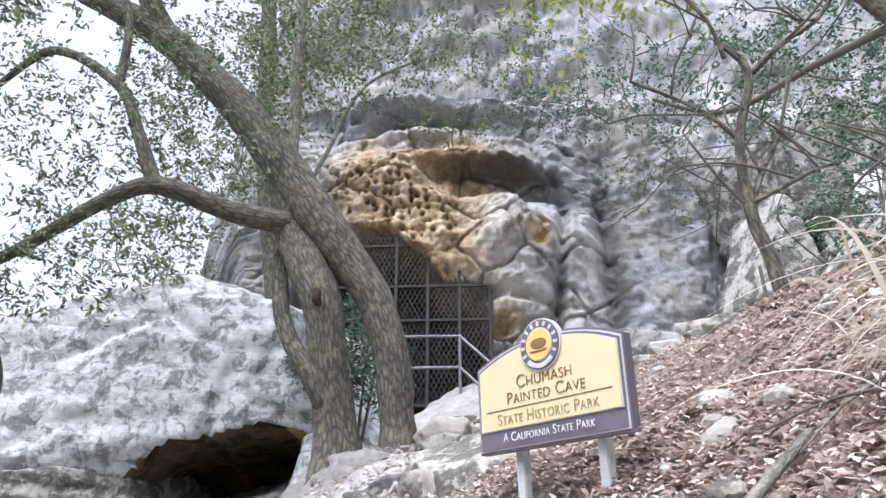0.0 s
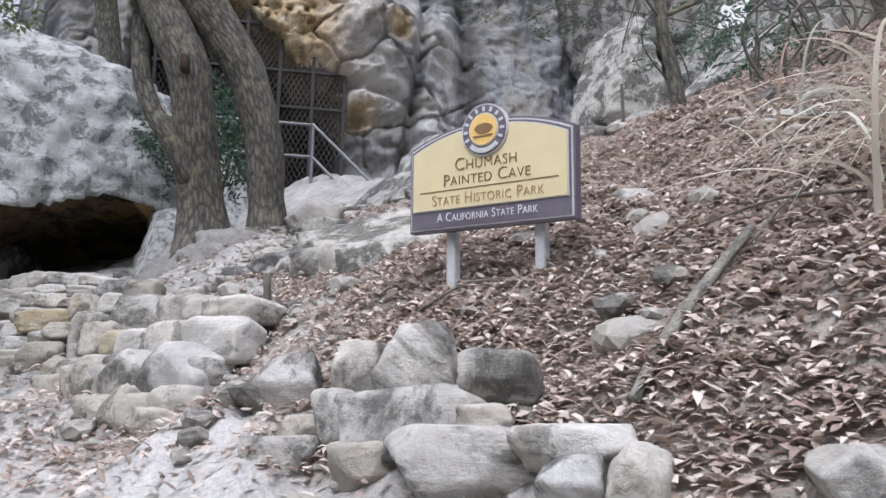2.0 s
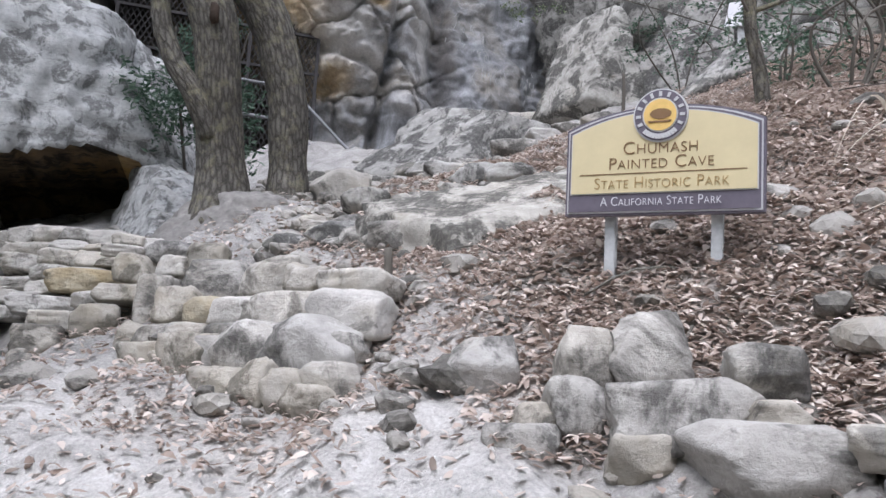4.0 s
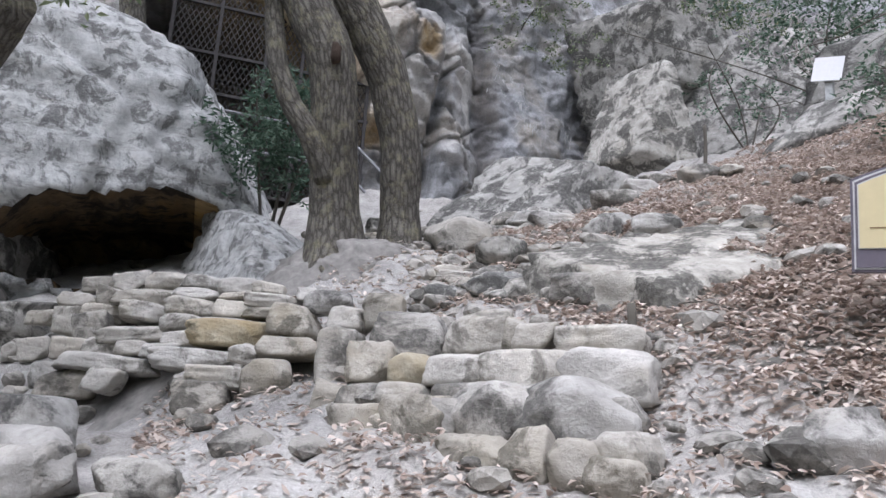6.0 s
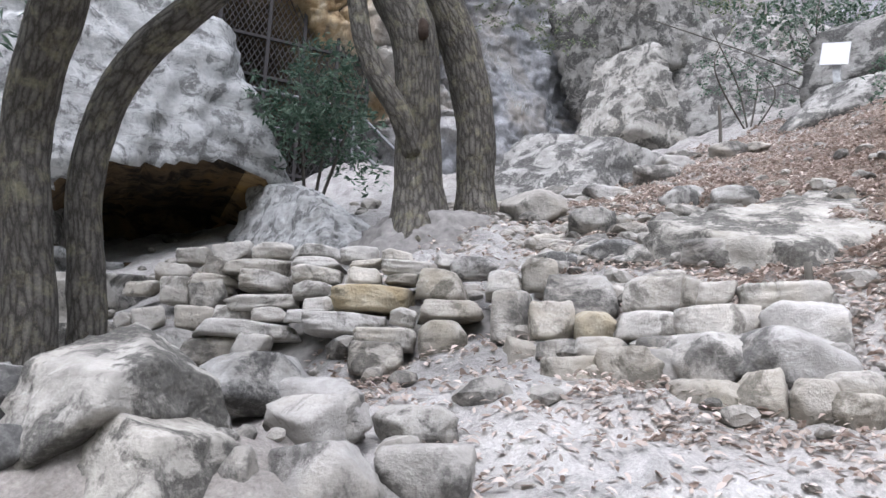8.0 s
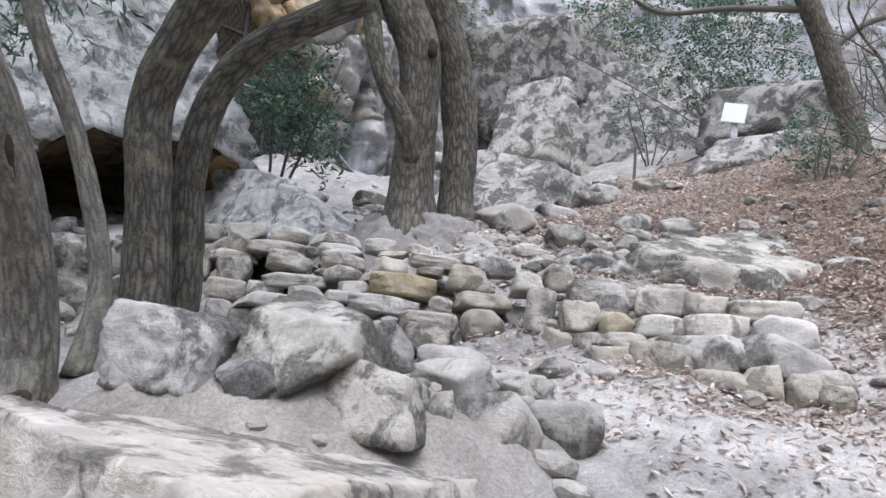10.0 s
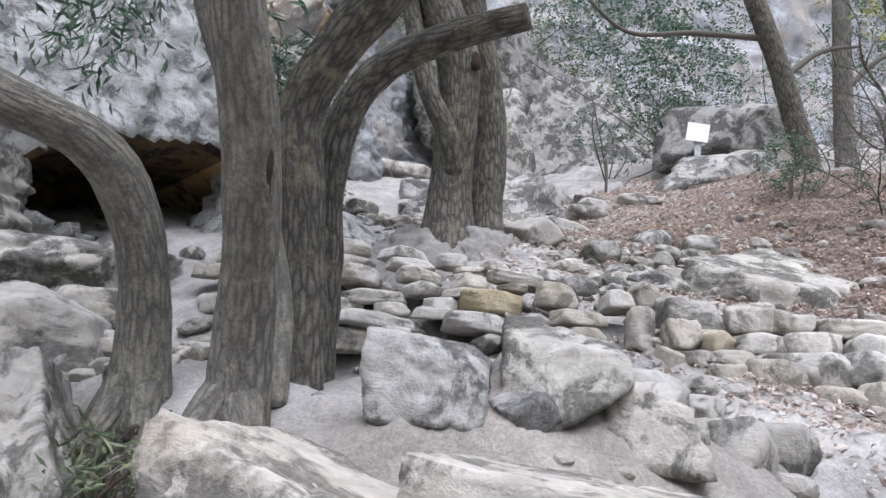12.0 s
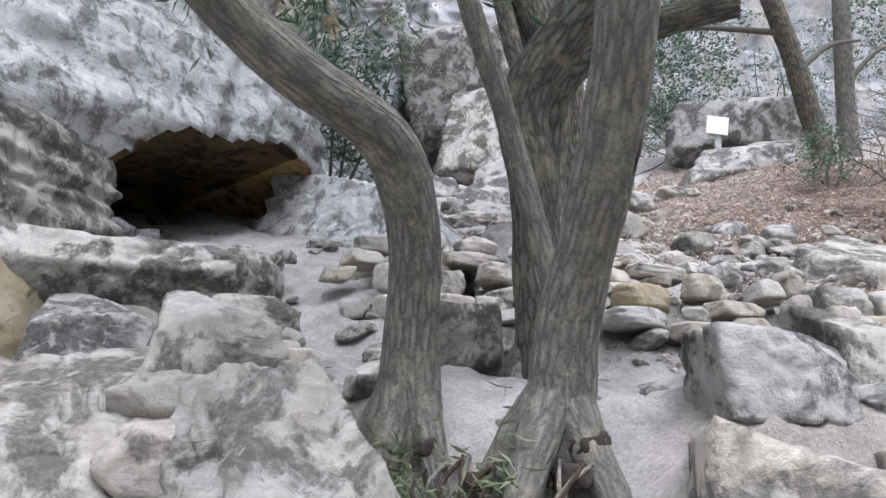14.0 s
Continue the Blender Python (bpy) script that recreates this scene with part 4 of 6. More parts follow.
stone((-1.13, 5.23, 1.87), (0.20, 0.18, 0.18), -26, 45, ROCK_TAN, dry_wall, "stone", (5, -6))
stone((-1.05, 4.95, 1.72), (0.38, 0.27, 0.24), -42, 46, ROCK_PALE, dry_wall, "stone", (1, 0))
stone((-0.84, 4.66, 1.74), (0.28, 0.20, 0.20), -51, 47, ROCK_WALL, dry_wall, "stone", (-1, -4))
stone((-0.75, 4.51, 1.72), (0.11, 0.18, 0.15), -26, 48, ROCK_TAN, dry_wall, "stone", (16, 5))
stone((-0.69, 4.43, 1.72), (0.17, 0.18, 0.13), -38, 49, ROCK_WALL, dry_wall, "stone", (-2, 3))
stone((-0.51, 4.21, 1.69), (0.37, 0.26, 0.13), -48, 50, ROCK_WALL, dry_wall, "stone", (1, 0))
stone((-1.26, 4.91, 1.57), (0.22, 0.18, 0.19), -31, 51, ROCK_TAN, dry_wall, "stone", (-8, 2))
stone((-1.13, 4.74, 1.56), (0.19, 0.18, 0.14), -23, 52, ROCK_YELLOW, dry_wall, "stone", (5, -1))
stone((-0.98, 4.55, 1.56), (0.28, 0.20, 0.14), -35, 53, ROCK_WALL, dry_wall, "stone", (-1, -3))
stone((-0.78, 4.32, 1.55), (0.36, 0.25, 0.18), -43, 54, ROCK_WALL, dry_wall, "stone", (-1, -2))
stone((-0.57, 4.05, 1.55), (0.35, 0.24, 0.21), -46, 55, ROCK_WALL, dry_wall, "stone", (2, 0))
stone((-1.44, 4.87, 1.41), (0.16, 0.18, 0.14), -19, 56, ROCK_TAN, dry_wall, "stone", (21, 4))
stone((-1.32, 4.76, 1.43), (0.20, 0.18, 0.12), -29, 57, ROCK_PALE, dry_wall, "stone", (-8, 1))
stone((-1.18, 4.61, 1.44), (0.26, 0.18, 0.11), -35, 58, ROCK_PALE, dry_wall, "stone", (-1, -2))
stone((-1.01, 4.41, 1.45), (0.25, 0.18, 0.13), -34, 59, ROCK_PALE, dry_wall, "stone", (-1, -1))
rng = random.Random(31)
for course in range(5):
    run = rng.uniform(0, 0.12)
    while run < 1.75:
        w, h = rng.uniform(0.18, 0.34), rng.uniform(0.11, 0.15)
        f = (run + w / 2) / 1.75
        stone((-2.66 + 0.2 * f + 0.045 * course, 6.9 + 1.7 * f, 1.52 + 0.125 * course + rng.gauss(0, 0.012)), (w * 1.06, 0.24, h * 1.08), 83 + rng.gauss(0, 8), rng.randrange(10), ROCK_WALL if rng.random() < 0.75 else ROCK_TAN, dry_wall, "stone", (rng.gauss(0, 4), rng.gauss(0, 4)))
        run += w


# ---- loose rocks ----
def rubble(x, y, z, w, d, h, turn, pick, mat):
    dark = mat is ROCK_DARK
    ob = stone((x, y, z), (w, d, h), turn, pick, mat, None, "loose_rock")
    tagged(ob, "grey lichen-patched loose rock on the bank" if dark else "pale dusty loose sandstone rock on the bank", "rock", "loose rocks along the trail")
    return ob


rubble(-0.65, 5.74, 2.05, 0.25, 0.20, 0.16, -23, 75, ROCK_DARK)
rubble(-0.37, 5.41, 2.05, 0.34, 0.15, 0.10, -28, 76, ROCK_DARK)
rubble(-0.08, 6.20, 2.46, 0.37, 0.29, 0.24, -27, 77, ROCK_DARK)
rubble(0.72, 6.18, 2.76, 0.38, 0.30, 0.22, -35, 78, ROCK_DARK)
rubble(0.83, 5.76, 2.68, 0.34, 0.27, 0.19, -38, 79, ROCK_DARK)
rubble(1.46, 10.12, 4.11, 0.48, 0.38, 0.34, -24, 80, ROCK_DARK)
rubble(0.37, 7.29, 2.91, 0.48, 0.26, 0.18, -26, 81, ROCK_DARK)
rubble(0.25, 5.84, 2.45, 0.25, 0.20, 0.16, -32, 82, ROCK_DARK)
rubble(-0.47, 5.76, 2.13, 0.21, 0.17, 0.13, -25, 83, ROCK_PALE)
rubble(3.94, 13.18, 5.64, 1.46, 0.66, 0.38, -29, 84, ROCK_PALE)
rubble(-0.06, 5.56, 2.23, 0.26, 0.19, 0.13, -31, 85, ROCK_PALE)
rubble(-0.13, 5.00, 2.04, 0.40, 0.29, 0.19, -34, 86, ROCK_PALE)
rubble(-0.19, 6.88, 2.69, 0.51, 0.41, 0.31, -23, 87, ROCK_PALE)
rubble(0.46, 5.57, 2.45, 0.42, 0.19, 0.12, -36, 88, ROCK_PALE)
rubble(-0.24, 5.11, 2.01, 0.20, 0.16, 0.13, -32, 89, ROCK_PALE)
rubble(-0.28, 5.91, 2.25, 0.27, 0.22, 0.15, -26, 90, ROCK_PALE)
rubble(-0.44, 6.25, 2.30, 0.22, 0.17, 0.12, -23, 91, ROCK_PALE)
rubble(-1.35, 4.58, 1.31, 0.28, 0.19, 0.18, -38, 0, ROCK_TAN)
rubble(-1.18, 4.39, 1.31, 0.34, 0.24, 0.26, -36, 1, ROCK_TAN)
rubble(-1.09, 4.32, 1.35, 0.20, 0.18, 0.17, -37, 2, ROCK_PALE)
rubble(-0.97, 4.23, 1.37, 0.37, 0.26, 0.26, -39, 3, ROCK_PALE)
rubble(-0.74, 4.03, 1.41, 0.51, 0.32, 0.25, -50, 4, ROCK_PALE)
rubble(-1.06, 4.11, 1.22, 0.33, 0.23, 0.18, -40, 5, ROCK_TAN)
rubble(-0.94, 3.93, 1.22, 0.27, 0.19, 0.26, -52, 6, ROCK_TAN)
rubble(-0.84, 3.78, 1.21, 0.20, 0.18, 0.21, -38, 7, ROCK_TAN)
rubble(-0.72, 3.73, 1.28, 0.26, 0.18, 0.14, -46, 8, ROCK_PALE)
rubble(-0.77, 3.66, 1.20, 0.19, 0.18, 0.14, -51, 9, ROCK_TAN)
rubble(-0.64, 3.84, 1.41, 0.15, 0.18, 0.12, -53, 10, ROCK_PALE)
rubble(-1.27, 4.51, 1.33, 0.11, 0.18, 0.13, -35, 11, ROCK_WALL)
rubble(-0.27, 3.25, 1.36, 0.28, 0.20, 0.20, -10, 20, ROCK_PALE)
rubble(-0.06, 2.98, 1.35, 0.20, 0.18, 0.28, -2, 21, ROCK_PALE)
rubble(0.09, 2.89, 1.41, 0.25, 0.18, 0.27, -19, 22, ROCK_PALE)
rubble(0.28, 2.60, 1.38, 0.22, 0.18, 0.15, -22, 23, ROCK_PALE)
rubble(0.11, 2.67, 1.26, 0.49, 0.32, 0.21, -20, 24, ROCK_PALE)
rubble(0.37, 2.25, 1.23, 0.26, 0.18, 0.14, -31, 25, ROCK_WALL)
rubble(-0.24, 2.97, 1.21, 0.15, 0.18, 0.11, -36, 26, ROCK_PALE)
rubble(0.16, 2.45, 1.16, 0.44, 0.31, 0.20, -23, 27, ROCK_PALE)
rubble(-0.07, 2.66, 1.14, 0.19, 0.18, 0.14, -18, 28, ROCK_TAN)
rubble(-0.30, 2.90, 1.12, 0.25, 0.18, 0.17, -10, 29, ROCK_PALE)
rubble(0.21, 2.49, 1.26, 0.15, 0.18, 0.10, -20, 30, ROCK_PALE)
rubble(0.71, 1.78, 1.20, 0.17, 0.18, 0.11, -38, 31, ROCK_PALE)
rubble(0.44, 2.07, 1.17, 0.13, 0.18, 0.14, -48, 32, ROCK_TAN)
rubble(-0.14, 2.93, 1.26, 0.17, 0.18, 0.17, -17, 33, ROCK_PALE)
rubble(0.34, 2.16, 1.15, 0.19, 0.18, 0.12, -28, 34, ROCK_DARK)
rubble(-3.48, 4.33, 0.98, 0.22, 0.18, 0.16, -29, 115, ROCK_DARK)
rubble(-3.51, 5.64, 1.15, 0.22, 0.17, 0.32, -20, 116, ROCK_DARK)
rubble(-2.50, 4.46, 1.14, 0.32, 0.26, 0.21, -42, 117, ROCK_PALE)
rubble(-2.85, 4.03, 0.95, 0.13, 0.10, 0.16, -42, 118, ROCK_PALE)
rubble(-2.61, 3.98, 0.94, 0.31, 0.25, 0.24, -46, 122, ROCK_PALE)
rubble(-2.30, 3.94, 0.97, 0.26, 0.21, 0.28, -50, 123, ROCK_PALE)
rubble(-2.65, 4.87, 1.22, 0.48, 0.37, 0.25, 4, 124, ROCK_DARK)
rubble(-2.17, 4.37, 1.08, 0.29, 0.23, 0.17, -5, 125, ROCK_DARK)
rubble(-2.54, 4.38, 1.09, 0.33, 0.26, 0.19, 3, 129, ROCK_PALE)
rubble(-4.39, 7.68, 1.07, 0.50, 0.40, 0.31, -19, 132, ROCK_PALE)
rubble(-4.47, 6.60, 0.94, 0.70, 0.43, 0.28, -23, 133, ROCK_PALE)
rubble(-4.73, 6.50, 0.76, 0.42, 0.34, 0.28, -20, 134, ROCK_PALE)
rubble(-4.29, 6.54, 1.00, 0.26, 0.21, 0.20, -26, 135, ROCK_PALE)
rubble(-3.98, 7.40, 1.19, 0.49, 0.27, 0.18, -25, 136, ROCK_PALE)
rubble(-3.95, 8.17, 1.48, 0.66, 0.51, 0.34, -22, 137, ROCK_PALE)
rubble(-4.53, 6.43, 0.76, 0.17, 0.14, 0.12, -23, 138, ROCK_PALE)
rubble(-3.62, 7.49, 1.45, 0.65, 0.49, 0.33, -28, 139, ROCK_DARK)
rubble(-3.28, 6.2, 1.3, 0.46, 0.4, 0.42, -25, 140, ROCK_DARK)
rng = random.Random(44)
for k in range(22):
    x, y = rng.uniform(-4.3, -2.9), rng.uniform(6.1, 7.6)
    w = rng.uniform(0.1, 0.26)
    rubble(x, y, float(ground_z(x, y)) + 0.03, w, w * 0.8, w * rng.uniform(0.45, 0.7), rng.uniform(-60, 20), k, ROCK_PALE if k % 3 else ROCK_WALL)
rng = random.Random(12)
for k in range(130):
    x, y = rng.gauss(0.35, 0.75), rng.uniform(5.0, 9.6)
    x += (y - 6.5) * 0.28
    if abs(x + 0.8) < 0.75 and abs(y - 7.1) < 0.8:
        continue
    if leafy(np.array([x]), np.array([y]))[0] > 0.3:
        continue
    w = rng.uniform(0.14, 0.42) * (1 + 0.1 * (y - 5))
    h = w * rng.uniform(0.28, 0.55)
    rubble(x, y, float(ground_z(x, y)) + h * 0.25, w, w * rng.uniform(0.6, 0.9), h, rng.uniform(-60, 20), k, ROCK_PALE if rng.random() < 0.6 else ROCK_DARK)
rng = random.Random(4)
pebbles_v, pebbles_f = [], []
for k in range(1000):
    x, y = rng.uniform(-4.5, 2.6), rng.uniform(2.4, 10.5)
    if rng.random() < 0.4:
        x, y = rng.gauss(-0.1, 0.6), rng.gauss(6.2, 1.2)
    s = rng.uniform(0.02, 0.075) * (1.6 if rng.random() < 0.15 else 1)
    v, f = ICO[2]
    base = len(pebbles_v)
    m = pose(x, y, float(ground_z(x, y)) + s * 0.2, rng.uniform(-20, 20), rng.uniform(-20, 20), rng.uniform(0, 360)) @ Matrix.Diagonal((s * rng.uniform(0.8, 1.6), s, s * rng.uniform(0.5, 0.8), 1))
    nz = 1 + 0.25 * vnoise(v * 1.7 + k * 3.1, k)
    pebbles_v += [m @ Vector(q * w) for q, w in zip(v, nz)]
    pebbles_f += [[i + base for i in t] for t in f]
tagged(mesh_object("pebbles", pebbles_v, pebbles_f, ROCK_PALE, None, False), "small pale stones scattered over the trail", "pebbles", kind="stuff")

# ---- old oak with two trunks at the wall's end ----
oak = empty("old_oak", (-0.8, 7.1, 2.5), "old twin-trunked oak with deeply furrowed grey bark", "tree")


def onto(tree):
    tree_inv = Matrix.Translation(-tree.location)
    for ch in tree.children:
        ch.matrix_parent_inverse = tree_inv


limb("trunk", [(-0.55, 7.1, 2.35), (-0.57, 7.1, 2.9), (-0.64, 7.05, 3.5), (-0.86, 7.0, 4.1), (-1.35, 6.95, 4.8), (-1.74, 6.95, 5.4), (-2.4, 6.95, 6.25), (-3.1, 6.9, 6.94), (-4.15, 6.8, 7.62), (-5.2, 6.7, 8.2)],
     [0.2, 0.155, 0.155, 0.17, 0.2, 0.2, 0.18, 0.16, 0.13, 0.1], BARK, oak, 22, 1, 0.12, 0.3)
limb("trunk", [(-1.05, 7.05, 2.3), (-1.09, 7.05, 2.8), (-1.16, 6.95, 3.4), (-1.24, 6.9, 3.9), (-1.42, 6.95, 4.3), (-1.62, 7.05, 4.75), (-1.75, 7.05, 5.3)],
     [0.24, 0.175, 0.165, 0.18, 0.18, 0.17, 0.14], BARK, oak, 22, 2, 0.12, 0.3)
limb("branch", [(-1.7, 7.0, 5.2), (-1.72, 7.2, 6.0), (-1.76, 7.2, 7.6), (-1.74, 7.2, 9.5)], [0.08, 0.065, 0.06, 0.045], BARK_PALE, oak, 12, 3, label="slim pale limb")
limb("branch", [(-1.6, 7.1, 5.0), (-1.45, 7.6, 5.9), (-1.1, 7.9, 7.0), (-0.2, 8.1, 7.6)], [0.03, 0.025, 0.02, 0.012], BARK_PALE, oak, 8, 13)
limb("branch", [(-3.05, 6.9, 6.9), (-3.35, 6.7, 7.6), (-3.3, 6.6, 8.6)], [0.13, 0.11, 0.08], BARK, oak, 12, 4)
limb("branch", [(-1.6, 7.0, 4.75), (-2.1, 6.7, 4.75), (-2.7, 6.5, 4.92), (-3.15, 6.45, 4.76), (-4.0, 6.4, 4.17), (-4.6, 6.2, 3.9)], [0.12, 0.1, 0.085, 0.07, 0.05, 0.03], BARK, oak, 12, 5)
limb("branch", [(-2.75, 6.5, 4.92), (-3.0, 6.5, 5.5), (-3.28, 6.5, 6.05), (-4.0, 6.5, 6.5), (-4.5, 6.5, 6.1)], [0.08, 0.06, 0.055, 0.045, 0.03], BARK, oak, 10, 6)
limb("branch", [(-3.28, 6.5, 6.05), (-3.3, 6.5, 6.8), (-3.5, 6.5, 7.4)], [0.05, 0.04, 0.03], BARK, oak, 10, 7)
hole = poly_rock([(1, 0, 0, 0.035), (-1, 0, 0, 0.035), (0, 1, 0, 0.05), (0, -1, 0, 0.03), (0, 0, 1, 0.09), (0, 0, -1, 0.09)], 2, 8, 0.004, 9, 1)
ob = mesh_object("knothole", hole[0] + (-1.25, 6.7, 3.9), hole[1], HOLLOW, oak, True, "dark knothole in the trunk")
foliage("crown", [(-3.6, 6.6, 5.9, 1.2, 0.8, 0.9), (-2.4, 6.9, 6.9, 1.2, 0.8, 1.0), (-4.0, 6.3, 4.5, 0.9, 0.7, 0.6), (-1.6, 7.6, 7.6, 0.9, 0.8, 1.3), (-4.8, 6.3, 7.4, 1.3, 0.8, 1.0), (-1.9, 6.8, 5.6, 0.5, 0.4, 0.5), (-1.4, 8.2, 8.2, 1.4, 0.8, 1.4), (-2.7, 8.0, 7.0, 0.9, 0.8, 1.2), (-2.6, 6.9, 5.3, 0.7, 0.5, 0.5), (-3.2, 7.2, 5.0, 0.9, 0.6, 0.5)], 15000, 0.075, 0.03, LEAF_OAK, oak, 3, 0.5)
limb("trunk", [(-1.18, 6.95, 3.0), (-1.33, 6.9, 3.3), (-1.52, 6.95, 3.6), (-1.64, 7.0, 3.95), (-1.7, 7.1, 4.5)], [0.09, 0.085, 0.08, 0.075, 0.07], BARK, oak, 16, 44, 0.1)
onto(oak)
boulder("root_mound", (-0.8, 7.12, 2.3), [(1, 0, 0.8, 0.56), (-1, 0, 0.8, 0.56), (0, -1, 0.8, 0.46), (0, 1, 0.5, 0.5), (0, 0, 1, 0.32), (0, 0, -1, 0.5), (0.7, -0.7, 0.8, 0.5), (-0.7, -0.7, 0.8, 0.5)], EARTH, "grey earth mound round the oak's roots", 5, 9, 0.12, 2.4, 33, "earth mound")

# ---- slim trees behind the oak ----
slim2 = empty("slim_tree", (-2.6, 11.6, 4.6), "dark slim tree beside the cliff", "tree")
limb("trunk", [(-2.7, 11.6, 4.2), (-3.3, 11.4, 8.0), (-3.5, 11.2, 11.6)], [0.16, 0.15, 0.13], BARK, slim2, 12, 9)
foliage("crown", [(-4.2, 11.4, 9.6, 1.8, 0.9, 1.9), (-4.9, 11.6, 7.2, 1.4, 0.8, 1.2), (-3.0, 11.2, 11.2, 1.4, 0.8, 1.2)], 5200, 0.09, 0.04, LEAF_OAK, slim2, 10, 0.3)
onto(slim2)

# ---- bay bush before the gate ----
bush = empty("bay_bush", (-1.3, 9.3, 3.3), "grey-green bay bush growing before the cave gate", "bush")
for k, (dx, dy) in enumerate(((0.1, 0), (-0.2, -0.1), (0.25, -0.2))):
    limb("stem", [(-1.3 + dx * 0.3, 9.3, 3.1), (-1.3 + dx, 9.25 + dy, 3.9), (-1.3 + 1.6 * dx, 9.2 + dy * 1.5, 4.7)], [0.02, 0.014, 0.006], BARK_TWIG, bush, 6, k)
foliage("leaves", [(-1.35, 9.1, 4.2, 0.42, 0.35, 0.7), (-1.7, 9.0, 3.9, 0.3, 0.3, 0.35), (-1.0, 9.1, 3.8, 0.3, 0.3, 0.4)], 2600, 0.095, 0.03, LEAF_BAY, bush, 12, 0.2)
onto(bush)

# ---- forked trees on the bank's edge ----
leaner = empty("leaning_tree", (-4.05, 5.84, 0.95), "leaning grey tree trunk on the bank's edge", "tree", "trees on the bank")
limb("trunk", [(-4.03, 5.88, 0.6), (-4.1, 5.82, 1.15), (-4.2, 5.72, 1.5), (-4.36, 5.64, 1.74), (-4.56, 5.6, 1.88), (-4.93, 5.6, 1.95), (-5.27, 5.6, 2.08), (-5.7, 5.55, 2.35), (-6.3, 5.5, 2.9)], [0.17, 0.115, 0.1, 0.1, 0.095, 0.085, 0.08, 0.075, 0.06], BARK_PALE, leaner, 20, 11, 0.1, 0.2)
limb("branch", [(-5.1, 5.6, 2.0), (-5.0, 5.5, 2.5), (-4.8, 5.4, 3.1)], [0.04, 0.03, 0.02], BARK_PALE, leaner, 10, 12)
foliage("crown", [(-5.3, 6.4, 3.3, 1.1, 0.7, 0.5), (-4.6, 6.2, 2.9, 0.7, 0.6, 0.35), (-5.6, 5.9, 2.7, 0.4, 0.4, 0.4)], 2600, 0.1, 0.02, LEAF_BAY, leaner, 13, 1.2)
for k, (dx, dy) in enumerate(((-0.2, 0.14), (-0.26, -0.06), (-0.08, -0.26))):
    limb("root", [(-4.09, 5.83, 1.12), (-4.06 + 0.45 * dx, 5.86 + 0.45 * dy, 0.9), (-4.05 + dx, 5.86 + dy, 0.62), (-4.05 + 1.35 * dx, 5.86 + 1.5 * dy, 0.25)], [0.085, 0.075, 0.055, 0.035], BARK_PALE, leaner, 12, 40 + k, 0.2)
onto(leaner)
slit = empty("hollow_trunk_tree", (-4.0, 5.2, 0.95), "grey tree with a long rotten slit in its trunk", "tree", "trees on the bank")
limb("trunk", [(-3.97, 5.27, 0.6), (-4.02, 5.2, 1.1), (-4.11, 5.08, 1.4), (-4.32, 4.84, 1.8), (-4.5, 4.7, 2.06), (-4.75, 4.5, 2.6), (-5.0, 4.3, 3.3)], [0.15, 0.115, 0.1, 0.095, 0.09, 0.085, 0.07], BARK_PALE, slit, 20, 14, 0.1, 0.2)
limb("branch", [(-3.8, 5.3, 0.95), (-3.75, 5.4, 1.4), (-3.95, 5.45, 2.0), (-4.24, 5.49, 2.58), (-4.4, 5.6, 3.4)], [0.06, 0.05, 0.045, 0.042, 0.035], BARK_PALE, slit, 12, 15)
limb("slit", [(-4.35, 4.745, 1.86), (-4.3, 4.78, 1.76), (-4.255, 4.825, 1.67), (-4.21, 4.885, 1.57), (-4.18, 4.935, 1.48)], [0.012, 0.026, 0.024, 0.018, 0.008], SOIL_AND_SHADE, slit, 10, 71, 0.3, label="dark rotten slit in the bark")
foliage("crown", [(-4.5, 5.4, 3.2, 0.9, 0.8, 0.45), (-3.9, 5.0, 3.6, 0.9, 0.7, 0.5)], 2200, 0.1, 0.02, LEAF_BAY, slit, 16, 1.0)
for k, (dx, dy) in enumerate(((-0.16, 0.2), (-0.28, -0.02), (-0.06, -0.26))):
    limb("root", [(-4.02, 5.2, 1.08), (-4.0 + 0.45 * dx, 5.24 + 0.45 * dy, 0.88), (-4.0 + dx, 5.24 + dy, 0.62), (-4.0 + 1.35 * dx, 5.24 + 1.4 * dy, 0.25)], [0.085, 0.075, 0.055, 0.035], BARK_PALE, slit, 12, 50 + k, 0.2)
onto(slit)
roots = empty("exposed_roots", (-4.1, 5.5, 0.6), "tangle of dark exposed roots in the eroded bank", "roots")
rr = random.Random(3)
for k in range(16):
    t = rr.random()
    x, y = -4.16 - 0.1 * rr.random(), 4.95 + 0.95 * t
    limb("root", [(x + 0.12, y, 0.8), (x - rr.uniform(0.05, 0.2), y + rr.gauss(-0.05, 0.08), 0.68), (x - rr.uniform(0.05, 0.35), y + rr.gauss(-0.1, 0.15), 0.45), (x - rr.uniform(0.0, 0.4), y + rr.gauss(-0.1, 0.2), 0.1)],
         [rr.uniform(0.004, 0.012), rr.uniform(0.003, 0.008), 0.004, 0.002], HOLLOW if k % 3 else BARK_PALE, roots, 7, k, 0.25)
